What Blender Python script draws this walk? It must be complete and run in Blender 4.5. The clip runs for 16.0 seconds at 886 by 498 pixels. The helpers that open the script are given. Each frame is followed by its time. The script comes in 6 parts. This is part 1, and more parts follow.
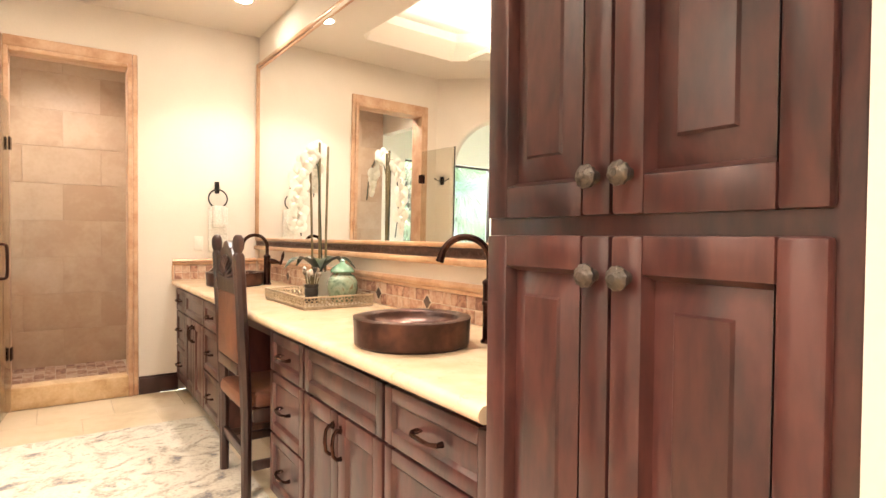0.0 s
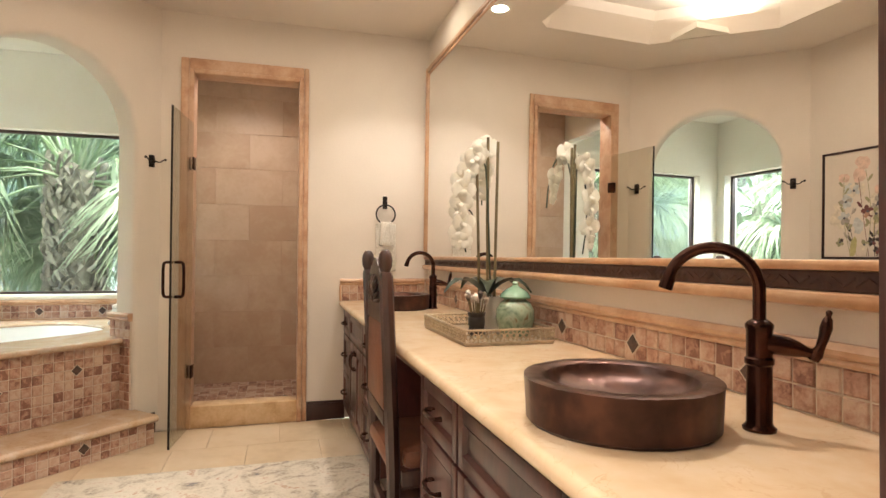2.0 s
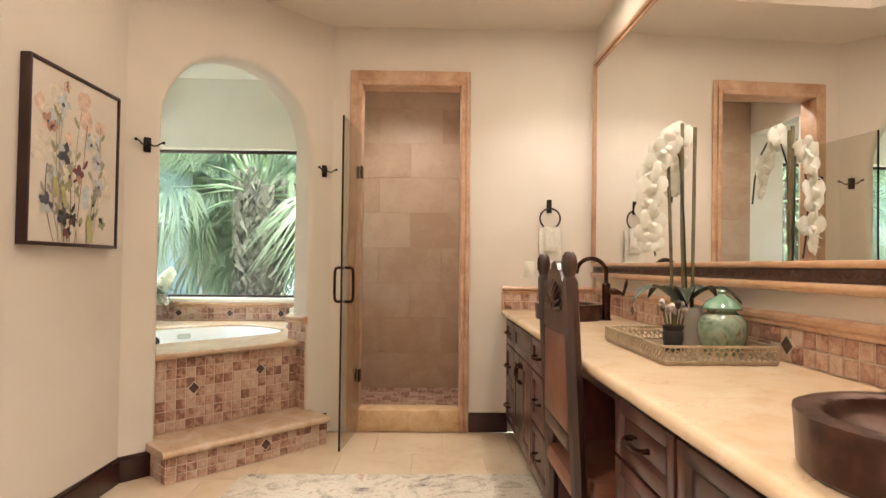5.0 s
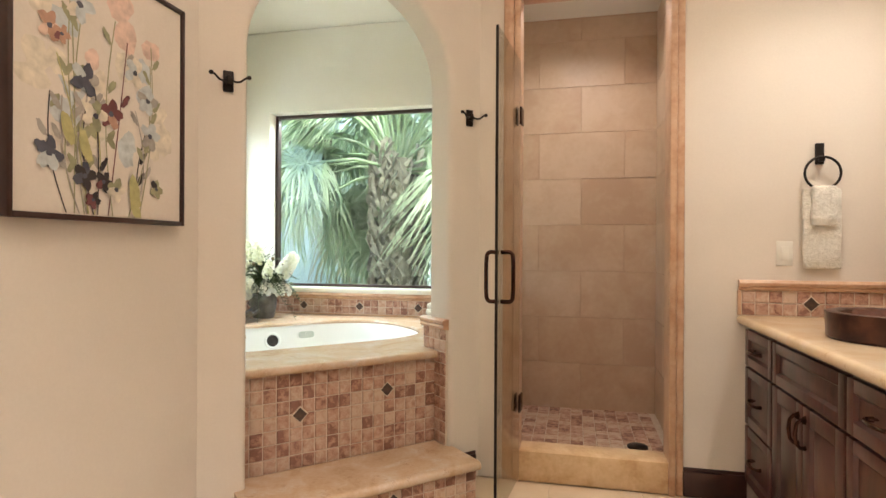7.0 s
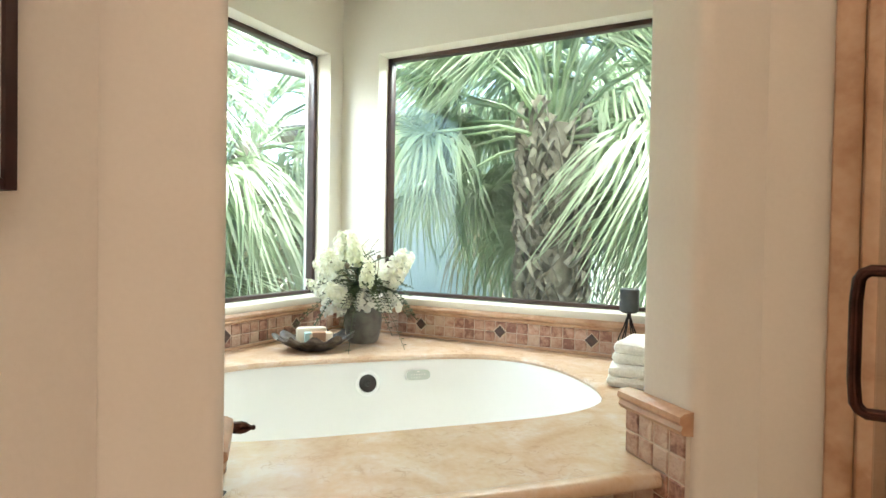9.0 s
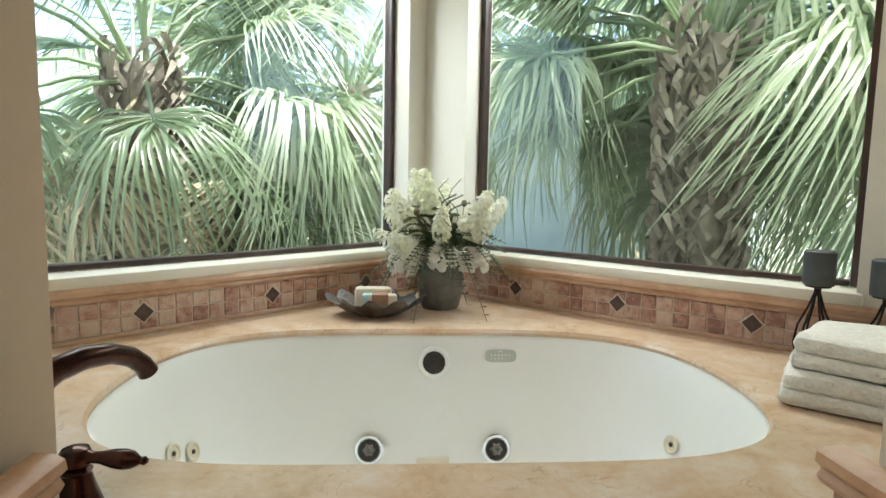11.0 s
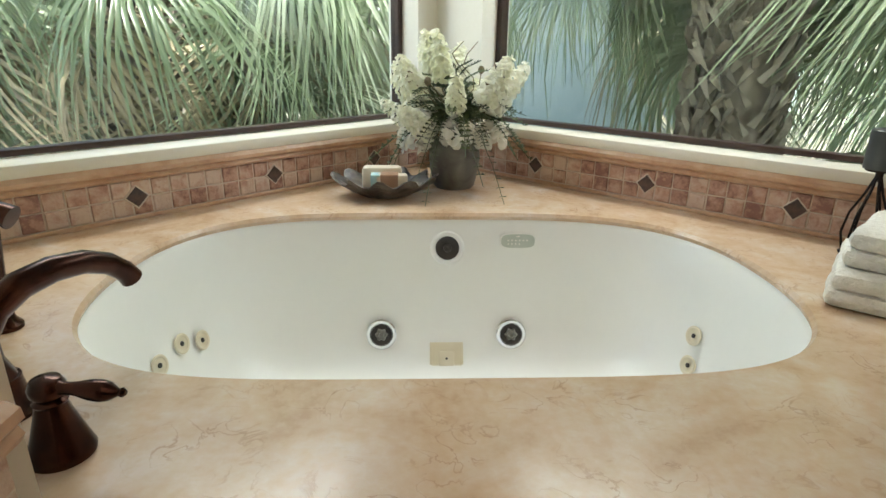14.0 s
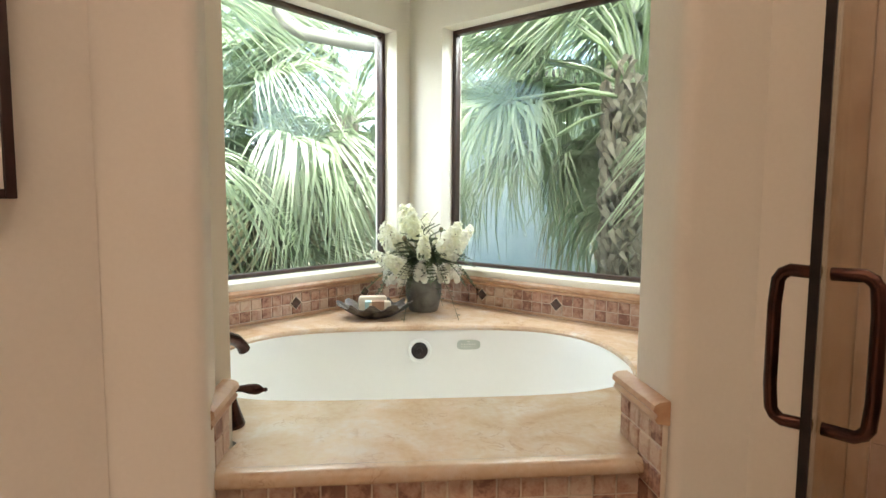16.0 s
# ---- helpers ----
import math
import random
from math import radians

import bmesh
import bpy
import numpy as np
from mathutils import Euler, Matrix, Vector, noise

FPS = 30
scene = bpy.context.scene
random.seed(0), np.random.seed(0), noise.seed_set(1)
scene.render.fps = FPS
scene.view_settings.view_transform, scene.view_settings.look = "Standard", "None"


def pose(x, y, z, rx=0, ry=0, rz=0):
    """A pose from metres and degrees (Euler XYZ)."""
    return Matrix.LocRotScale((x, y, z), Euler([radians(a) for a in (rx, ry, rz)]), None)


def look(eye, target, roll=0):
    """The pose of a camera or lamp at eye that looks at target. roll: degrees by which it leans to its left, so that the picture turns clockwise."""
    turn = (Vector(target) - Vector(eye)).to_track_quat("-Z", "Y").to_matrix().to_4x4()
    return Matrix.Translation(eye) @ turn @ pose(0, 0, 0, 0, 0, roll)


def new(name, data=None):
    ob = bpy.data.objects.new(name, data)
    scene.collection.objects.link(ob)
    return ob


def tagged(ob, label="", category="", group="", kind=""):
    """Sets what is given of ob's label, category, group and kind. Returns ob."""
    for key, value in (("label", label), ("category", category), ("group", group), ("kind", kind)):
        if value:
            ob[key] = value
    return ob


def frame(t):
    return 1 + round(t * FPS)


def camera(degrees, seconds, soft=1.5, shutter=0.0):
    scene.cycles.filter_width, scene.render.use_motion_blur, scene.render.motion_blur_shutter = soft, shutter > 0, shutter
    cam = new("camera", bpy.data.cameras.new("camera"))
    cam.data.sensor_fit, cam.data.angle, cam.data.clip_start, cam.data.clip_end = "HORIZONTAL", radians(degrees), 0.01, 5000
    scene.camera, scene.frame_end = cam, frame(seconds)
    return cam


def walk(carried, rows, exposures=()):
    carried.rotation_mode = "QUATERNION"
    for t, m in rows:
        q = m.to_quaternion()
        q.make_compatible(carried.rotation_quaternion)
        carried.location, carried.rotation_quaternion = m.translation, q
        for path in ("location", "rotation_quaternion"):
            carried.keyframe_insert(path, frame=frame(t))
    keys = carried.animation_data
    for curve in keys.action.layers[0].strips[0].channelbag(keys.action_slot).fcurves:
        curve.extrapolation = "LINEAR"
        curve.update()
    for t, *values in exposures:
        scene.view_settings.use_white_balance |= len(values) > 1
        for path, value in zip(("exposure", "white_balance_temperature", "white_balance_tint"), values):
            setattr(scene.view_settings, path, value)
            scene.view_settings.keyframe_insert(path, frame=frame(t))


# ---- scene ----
cam = camera(76.0, 16.0)
PATH = [
    (0, (0.062, 0.022, 1.274), (1.185, 1.676, 1.23), 0.5),
    (0.5, (0.167, 0.205, 1.287), (1.087, 1.98, 1.244), 0.4),
    (1, (0.258, 0.355, 1.277), (0.995, 2.214, 1.247), 0.3),
    (1.5, (0.307, 0.548, 1.263), (0.925, 2.45, 1.256), 0.4),
    (2, (0.376, 0.645, 1.25), (0.931, 2.566, 1.276), 0.4),
    (2.5, (0.427, 0.677, 1.248), (0.919, 2.615, 1.288), 0.4),
    (3, (0.422, 0.679, 1.244), (0.842, 2.634, 1.292), 0.4),
    (3.5, (0.381, 0.668, 1.244), (0.732, 2.636, 1.297), 0.5),
    (4, (0.333, 0.657, 1.243), (0.609, 2.637, 1.299), 0.5),
    (4.2, (0.339, 0.674, 1.237), (0.565, 2.661, 1.297), 0.4),
    (6.3, (0.135, 1.517, 1.211), (-0.109, 3.502, 1.231), 0.7),
    (6.5, (0.112, 1.654, 1.206), (-0.186, 3.632, 1.215), 0.5),
    (7, (0.054, 2.073, 1.217), (-0.397, 4.022, 1.214), 0.3),
    (7.5, (-0.103, 2.474, 1.217), (-0.724, 4.375, 1.213), 0.6),
    (8, (-0.224, 2.914, 1.207), (-0.976, 4.767, 1.209), 0.7),
    (8.5, (-0.331, 3.295, 1.217), (-1.186, 5.103, 1.21), 0.3),
    (9, (-0.495, 3.519, 1.239), (-1.42, 5.292, 1.202), 1.0),
    (11.3, (-0.717, 4.26, 1.17), (-2.053, 5.727, 0.917), 1.1),
    (11.5, (-0.756, 4.293, 1.167), (-2.088, 5.752, 0.851), 1.1),
    (12, (-0.841, 4.368, 1.147), (-2.154, 5.806, 0.69), 1.1),
    (12.5, (-0.883, 4.432, 1.143), (-2.178, 5.844, 0.567), 1.0),
    (13, (-0.911, 4.454, 1.136), (-2.185, 5.847, 0.476), 0.9),
    (13.5, (-0.871, 4.414, 1.172), (-2.14, 5.799, 0.486), 0.9),
    (14, (-0.784, 4.323, 1.208), (-2.053, 5.716, 0.539), 0.9),
    (14.5, (-0.64, 4.205, 1.25), (-1.933, 5.607, 0.648), 0.8),
    (15, (-0.489, 4.063, 1.282), (-1.823, 5.5, 0.889), 0.6),
    (15.5, (-0.345, 3.835, 1.281), (-1.67, 5.315, 1.048), 0.7),
    (16, (-0.183, 3.652, 1.298), (-1.451, 5.189, 1.126), 0.4),
]
EXPOSURES = [(0.0, 3.95, 6400, 10), (0.5, 3.85, 6400, 10), (1.0, 3.5, 6400, 10), (1.5, 3.25, 6350, 10), (2.5, 3.12, 6300, 10), (4.2, 3.15, 6250, 10), (6.5, 3.15, 6200, 10), (9.0, 3.0, 6200, 10), (11.5, 2.15, 6450, 12), (14.5, 2.15, 6500, 12), (16.0, 2.65, 6450, 14)]
walk(cam, [(t, look(eye, target, roll)) for t, eye, target, roll in PATH], EXPOSURES)
SKY, SUN, LAMP, WINDOW = 0.15, 5.0, 0.36, 16.5

# ---- world, sun, lamps ----
world = bpy.data.worlds.new("world")
scene.world = world
world.use_nodes = True
wn = world.node_tree
sky = wn.nodes.new("ShaderNodeTexSky")
sky.sky_type = "NISHITA"
sky.sun_disc = False
sky.sun_elevation, sky.sun_rotation = radians(74), radians(76)
wn.links.new(sky.outputs[0], wn.nodes["Background"].inputs[0])
wn.nodes["Background"].inputs[1].default_value = SKY
sun = new("sun", bpy.data.lights.new("sun", "SUN"))
sun.data.energy, sun.data.angle, sun.data.color = SUN, radians(9), (1.0, 0.96, 0.90)
sun.matrix_world = look((0, 0, 20), (-3.9, -1.0, 20 - 14))


def area(name, x, y, z, sx, sy, watts, colour, m=None):
    ob = new(name, bpy.data.lights.new(name, "AREA"))
    ob.data.shape, ob.data.size, ob.data.size_y = "RECTANGLE", sx, sy
    ob.data.energy, ob.data.color = watts, colour
    ob.matrix_world = m if m else pose(x, y, z)
    return ob


def spot(x, y, z, watts, size=110, colour=(1.0, 0.90, 0.80)):
    ob = new("downlight_lamp", bpy.data.lights.new("downlight_lamp", "SPOT"))
    ob.data.energy, ob.data.color, ob.data.spot_size, ob.data.spot_blend = watts, colour, radians(size), 0.6
    ob.data.shadow_soft_size = 0.06
    ob.matrix_world = pose(x, y, z)
    return ob


# ---- plan ----
CEIL = 3.0
EX, NY, WX = 1.53, 5.076, -1.43          # east, north, west wall faces of the bathroom
AX, AY = -2.686, 6.344                   # tub alcove: west and north tile faces
AS, AE = 4.40, -0.60                     # tub alcove: south and east faces
DECK, TOP = 0.675, 0.90                  # tub deck, vanity counter
DIAG = Matrix.Translation((-0.932, 4.585, 0)) @ Matrix.Rotation(radians(45), 4, "Z")  # x along the arch wall, y into the alcove
TURN_E = Matrix.Rotation(radians(-90), 4, "Z")  # fronts that face west

# only the first spot is known; the other three are added fill
for lx, ly, lw in ((1.2, 4.33, 16), (1.2, 2.3, 29), (-1.0, 1.4, 68), (-0.3, -0.3, 48)):
    spot(lx, ly, CEIL - 0.03, lw * LAMP)
# fill spot without a fixture, added to brighten the shower
spot(0.1, 5.55, 2.86, 11 * LAMP, 150)
# unseen area lamp added inside the tray to brighten the ceiling and room
area("tray_cove_lamp", -0.05, 2.9, 3.22, 1.3, 2.6, 15 * LAMP, (1.0, 0.91, 0.80), pose(-0.05, 2.9, 3.12, 180, 0, 0))


# added area lamps outside both windows, standing in for sky light above the palms
area("sky_light", 0, 0, 0, 1.6, 0.55, WINDOW, (0.93, 1.0, 0.96), look((-3.25, 5.4, 2.80), (-1.6, 5.4, 2.45)))
area("sky_light", 0, 0, 0, 1.6, 0.55, WINDOW, (0.93, 1.0, 0.96), look((-1.64, 6.90, 2.80), (-1.64, 5.2, 2.45)))


# ---- materials ----
def material(name, colours, rough=0.5, metal=0.0, scale=6.0, bump=0.1, fine=40.0, stretch=(1, 1, 1), per=0.0, coat=0.0, spec=0.5, detail=6.0, distort=0.5, veins=None):
    """Colours blended by two sizes of noise; per: how far each object differs; stretch pulls the grain."""
    m = bpy.data.materials.new(name)
    m.use_nodes = True
    n, l = m.node_tree.nodes, m.node_tree.links
    p = n["Principled BSDF"]
    tc = n.new("ShaderNodeTexCoord")
    mp = n.new("ShaderNodeMapping")
    mp.inputs["Scale"].default_value = stretch
    l.new(tc.outputs["Object"], mp.inputs[0])
    oi = n.new("ShaderNodeObjectInfo")
    if per:
        off = n.new("ShaderNodeVectorMath")
        off.operation = "MULTIPLY"
        l.new(oi.outputs["Random"], off.inputs[0])
        off.inputs[1].default_value = (37, 23, 51)
        l.new(off.outputs[0], mp.inputs["Location"])
    a = n.new("ShaderNodeTexNoise")
    a.inputs["Scale"].default_value, a.inputs["Detail"].default_value, a.inputs["Distortion"].default_value = scale, detail, distort
    b = n.new("ShaderNodeTexNoise")
    b.inputs["Scale"].default_value, b.inputs["Detail"].default_value = fine, 4
    l.new(mp.outputs[0], a.inputs[0])
    l.new(mp.outputs[0], b.inputs[0])
    mix = n.new("ShaderNodeMath")
    mix.operation = "MULTIPLY_ADD"
    l.new(b.outputs[0], mix.inputs[0])
    mix.inputs[1].default_value = 0.35
    add = n.new("ShaderNodeMath")
    add.operation = "MULTIPLY_ADD"
    l.new(a.outputs[0], add.inputs[0])
    add.inputs[1].default_value = 1.0
    add.inputs[2].default_value = -0.175
    l.new(add.outputs[0], mix.inputs[2])
    fac = mix.outputs[0]
    if per:
        s = n.new("ShaderNodeMath")
        s.operation = "MULTIPLY_ADD"
        l.new(oi.outputs["Random"], s.inputs[0])
        s.inputs[1].default_value = per
        sub = n.new("ShaderNodeMath")
        sub.operation = "ADD"
        l.new(fac, sub.inputs[0])
        sub.inputs[1].default_value = -per / 2
        l.new(sub.outputs[0], s.inputs[2])
        fac = s.outputs[0]
    r = n.new("ShaderNodeValToRGB")
    e = r.color_ramp.elements
    while len(e) < len(colours):
        e.new(0.5)
    for i, c in enumerate(colours):
        e[i].position = 0.28 + 0.44 * i / max(1, len(colours) - 1)
        e[i].color = (*c, 1)
    l.new(fac, r.inputs[0])
    colour = r.outputs[0]
    if veins:
        v = n.new("ShaderNodeTexNoise")
        v.inputs["Scale"].default_value, v.inputs["Detail"].default_value, v.inputs["Distortion"].default_value = 15.0, 9, 0.9
        patch = n.new("ShaderNodeTexNoise")
        patch.inputs["Scale"].default_value, patch.inputs["Detail"].default_value = 9.0, 2
        l.new(mp.outputs[0], v.inputs[0])
        l.new(mp.outputs[0], patch.inputs[0])
        ridge = n.new("ShaderNodeValToRGB")
        ridge.color_ramp.elements[0].position, ridge.color_ramp.elements[0].color = 0.482, (0, 0, 0, 1)
        ridge.color_ramp.elements[1].position, ridge.color_ramp.elements[1].color = 0.518, (0, 0, 0, 1)
        ridge.color_ramp.elements.new(0.5).color = (1, 1, 1, 1)
        gate = n.new("ShaderNodeMapRange")
        gate.inputs["From Min"].default_value, gate.inputs["From Max"].default_value, gate.inputs["To Max"].default_value = 0.46, 0.66, 0.62
        l.new(v.outputs[0], ridge.inputs[0])
        l.new(patch.outputs[0], gate.inputs[0])
        amount = n.new("ShaderNodeMath")
        amount.operation = "MULTIPLY"
        l.new(ridge.outputs[0], amount.inputs[0])
        l.new(gate.outputs[0], amount.inputs[1])
        blend = n.new("ShaderNodeMix")
        blend.data_type = "RGBA"
        l.new(amount.outputs[0], blend.inputs[0])
        l.new(colour, blend.inputs[6])
        blend.inputs[7].default_value = (*veins, 1)
        colour = blend.outputs[2]
    l.new(colour, p.inputs["Base Color"])
    p.inputs["Roughness"].default_value, p.inputs["Metallic"].default_value = rough, metal
    p.inputs["Specular IOR Level"].default_value = spec
    if coat:
        p.inputs["Coat Weight"].default_value, p.inputs["Coat Roughness"].default_value = coat, 0.12
    if bump:
        bp = n.new("ShaderNodeBump")
        bp.inputs["Strength"].default_value, bp.inputs["Distance"].default_value = bump, 0.01
        l.new(mix.outputs[0], bp.inputs["Height"])
        l.new(bp.outputs[0], p.inputs["Normal"])
    return m


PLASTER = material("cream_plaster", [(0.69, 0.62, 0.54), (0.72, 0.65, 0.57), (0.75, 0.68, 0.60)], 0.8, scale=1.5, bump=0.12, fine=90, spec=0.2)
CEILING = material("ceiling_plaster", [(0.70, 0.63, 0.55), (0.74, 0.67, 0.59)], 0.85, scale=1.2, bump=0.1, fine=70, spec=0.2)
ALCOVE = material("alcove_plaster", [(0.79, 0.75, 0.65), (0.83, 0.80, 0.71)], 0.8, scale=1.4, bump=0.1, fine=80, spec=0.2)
WOOD = material("red_brown_wood", [(0.022, 0.007, 0.007), (0.060, 0.017, 0.014), (0.098, 0.030, 0.024)], 0.33, scale=3, fine=26, stretch=(2.2, 2.2, 0.6), bump=0.08, coat=0.35, distort=1.5, per=0.12)
DARK = material("dark_chair_wood", [(0.018, 0.007, 0.006), (0.040, 0.016, 0.012), (0.07, 0.028, 0.018)], 0.35, scale=6, fine=30, stretch=(3, 3, 0.5), bump=0.1, coat=0.3)
BASEWOOD = material("baseboard_wood", [(0.022, 0.007, 0.006), (0.05, 0.015, 0.011)], 0.4, scale=4, bump=0.05, coat=0.2)
LEATHER = material("brown_leather", [(0.10, 0.032, 0.016), (0.17, 0.06, 0.03), (0.22, 0.085, 0.045)], 0.42, scale=7, fine=140, bump=0.25, coat=0.1)
COUNTER = material("honed_limestone_counter", [(0.63, 0.45, 0.27), (0.68, 0.51, 0.33), (0.71, 0.56, 0.39)], 0.24, scale=4, fine=24, bump=0.02, coat=0.15, detail=8, distort=1.2, veins=(0.50, 0.31, 0.16))
DECKSTONE = material("veined_limestone_deck", [(0.48, 0.31, 0.185), (0.54, 0.375, 0.24), (0.57, 0.41, 0.28), (0.59, 0.45, 0.33), (0.62, 0.50, 0.40)], 0.27, scale=5, fine=60, bump=0.02, coat=0.1, detail=12, distort=1.2, veins=(0.30, 0.15, 0.075))
TRAVERTINE = material("travertine", [(0.50, 0.30, 0.15), (0.62, 0.42, 0.23), (0.70, 0.51, 0.31)], 0.4, scale=9, fine=60, bump=0.2)
FLOOR = material("floor_travertine", [(0.55, 0.41, 0.26), (0.64, 0.50, 0.34), (0.68, 0.55, 0.40)], 0.33, scale=2.5, fine=18, bump=0.04, per=0.18)
GROUT = material("grout", [(0.56, 0.46, 0.36), (0.66, 0.56, 0.46)], 0.9, scale=20, bump=0.2)
MOSAIC = material("tumbled_tile", [(0.24, 0.115, 0.08), (0.40, 0.22, 0.155), (0.48, 0.30, 0.215), (0.53, 0.36, 0.27), (0.58, 0.43, 0.33)], 0.6, scale=26, fine=120, bump=0.5, per=0.42)
SHOWERTILE = material("shower_tile", [(0.46, 0.31, 0.21), (0.51, 0.36, 0.25), (0.56, 0.41, 0.30)], 0.4, scale=5, fine=30, bump=0.06, per=0.35)
DIAMOND = material("dark_diamond_tile", [(0.035, 0.02, 0.016), (0.10, 0.055, 0.04)], 0.4, scale=40, bump=0.3)
TRIM = material("golden_stone_trim", [(0.44, 0.24, 0.135), (0.55, 0.34, 0.21), (0.61, 0.41, 0.27)], 0.4, scale=8, fine=50, bump=0.12)
GOLDWOOD = material("golden_wood", [(0.42, 0.22, 0.11), (0.53, 0.31, 0.17), (0.59, 0.38, 0.23)], 0.35, scale=6, fine=40, bump=0.06, coat=0.2)
BANDWOOD = material("dark_carved_band", [(0.045, 0.018, 0.013), (0.10, 0.045, 0.03)], 0.4, scale=25, fine=60, bump=0.6)
BRONZE = material("oiled_bronze", [(0.020, 0.010, 0.008), (0.055, 0.022, 0.015), (0.10, 0.04, 0.024)], 0.22, 0.85, scale=12, bump=0.03)
IRON = material("dark_iron", [(0.012, 0.009, 0.008), (0.03, 0.02, 0.016)], 0.45, 0.7, scale=20, bump=0.15)
PEWTER = material("aged_pewter_knob", [(0.07, 0.055, 0.045), (0.16, 0.13, 0.10)], 0.45, 0.8, scale=40, bump=0.7)
COPPER = material("hammered_copper", [(0.030, 0.014, 0.011), (0.065, 0.028, 0.020), (0.115, 0.050, 0.034)], 0.33, 0.6, scale=10, fine=30, bump=0.1)
TUBWHITE = material("glazed_acrylic", [(0.79, 0.78, 0.735), (0.82, 0.81, 0.765)], 0.34, scale=2, bump=0.0, coat=0.06)
CREAM = material("cream_plastic", [(0.66, 0.58, 0.42), (0.74, 0.66, 0.50)], 0.35, scale=8, bump=0.02)
CHROME = material("chrome_ring", [(0.75, 0.76, 0.78), (0.85, 0.86, 0.88)], 0.12, 1.0, scale=4, bump=0.0)
PANEL = material("grey_green_panel", [(0.40, 0.43, 0.37), (0.50, 0.52, 0.46)], 0.3, scale=9, bump=0.0)
JETGREY = material("grey_jet_plastic", [(0.16, 0.15, 0.13), (0.26, 0.25, 0.22)], 0.35, scale=12, bump=0.05)
BLACK = material("dark_rubber", [(0.02, 0.016, 0.014), (0.05, 0.04, 0.034)], 0.4, scale=10, bump=0.1)
TOWEL = material("white_terry", [(0.70, 0.66, 0.58), (0.84, 0.81, 0.74)], 0.95, scale=60, fine=220, bump=0.9, spec=0.1)
PETAL = material("white_petal", [(0.80, 0.76, 0.64), (0.88, 0.86, 0.78)], 0.6, scale=20, bump=0.1, spec=0.2)
CREAMPETAL = material("cream_petal", [(0.72, 0.72, 0.48), (0.85, 0.84, 0.68), (0.89, 0.88, 0.78)], 0.65, scale=30, bump=0.15, spec=0.2, per=0.3)
STEM = material("stem", [(0.10, 0.075, 0.03), (0.20, 0.15, 0.07)], 0.6, scale=20, bump=0.1)
LEAF = material("dark_leaf", [(0.012, 0.02, 0.010), (0.035, 0.05, 0.022)], 0.4, scale=10, bump=0.05)
FERN = material("fern_green", [(0.035, 0.055, 0.02), (0.09, 0.12, 0.045)], 0.6, scale=20, bump=0.05, per=0.3)
VASE = material("stone_vase", [(0.07, 0.06, 0.05), (0.13, 0.12, 0.095), (0.18, 0.17, 0.14)], 0.6, scale=14, bump=0.5)
SHELL = material("carved_dark_dish", [(0.035, 0.03, 0.026), (0.12, 0.10, 0.085), (0.25, 0.22, 0.18)], 0.35, 0.3, scale=22, bump=0.8)
SOAP = material("soap", [(0.74, 0.62, 0.46), (0.80, 0.70, 0.55)], 0.5, scale=10, bump=0.02)
WRAPBROWN = material("soap_wrapper", [(0.34, 0.18, 0.10), (0.42, 0.24, 0.14)], 0.6, scale=20, bump=0.03)
WRAPBLUE = material("soap_wrapper_blue", [(0.35, 0.55, 0.55), (0.5, 0.68, 0.66)], 0.6, scale=40, bump=0.03)
CANDLE = material("grey_wax", [(0.045, 0.05, 0.05), (0.075, 0.082, 0.082)], 0.5, scale=8, bump=0.05, spec=0.4)
TRAY = material("champagne_metal", [(0.42, 0.33, 0.22), (0.56, 0.46, 0.33)], 0.35, 0.6, scale=20, bump=0.1)
CERAMIC = material("celadon_glaze", [(0.09, 0.13, 0.085), (0.20, 0.27, 0.18), (0.30, 0.37, 0.26), (0.20, 0.15, 0.08)], 0.12, scale=9, fine=40, bump=0.02, coat=0.8, distort=2.5)
LIDGREEN = material("green_lid_glaze", [(0.13, 0.26, 0.16), (0.22, 0.37, 0.25)], 0.12, scale=10, bump=0.0, coat=0.8)
POTWHITE = material("white_pot", [(0.74, 0.70, 0.62), (0.80, 0.77, 0.70)], 0.3, scale=5, bump=0.0)
BRISTLE = material("brush_bristle", [(0.05, 0.035, 0.03), (0.45, 0.36, 0.28), (0.78, 0.74, 0.68)], 0.8, scale=30, bump=0.3, per=0.9)
RUG = material("faded_rug", [(0.22, 0.20, 0.20), (0.46, 0.39, 0.31), (0.62, 0.55, 0.45), (0.68, 0.61, 0.51), (0.50, 0.34, 0.25)], 0.95, scale=5.5, fine=60, bump=0.5, spec=0.05, detail=12, distort=1.6)
CANVAS = material("canvas", [(0.66, 0.58, 0.50), (0.74, 0.67, 0.59)], 0.8, scale=3, fine=100, bump=0.05)
WINFRAME = material("dark_window_frame", [(0.03, 0.016, 0.012), (0.065, 0.03, 0.022)], 0.4, scale=6, bump=0.05)
SILL = material("painted_sill", [(0.72, 0.66, 0.54), (0.77, 0.72, 0.61)], 0.5, scale=3, bump=0.04)
BARK = material("palm_trunk", [(0.14, 0.12, 0.095), (0.22, 0.20, 0.165), (0.31, 0.285, 0.24)], 0.9, scale=8, fine=50, stretch=(1, 1, 0.5), bump=0.6, per=0.35)
FROND = material("palm_frond", [(0.13, 0.18, 0.115), (0.26, 0.325, 0.22), (0.41, 0.46, 0.36)], 0.3, scale=2.0, fine=12, bump=0.05, per=0.45)
DRYFROND = material("dry_frond", [(0.22, 0.19, 0.11), (0.36, 0.32, 0.21)], 0.6, scale=3, bump=0.05, per=0.4)
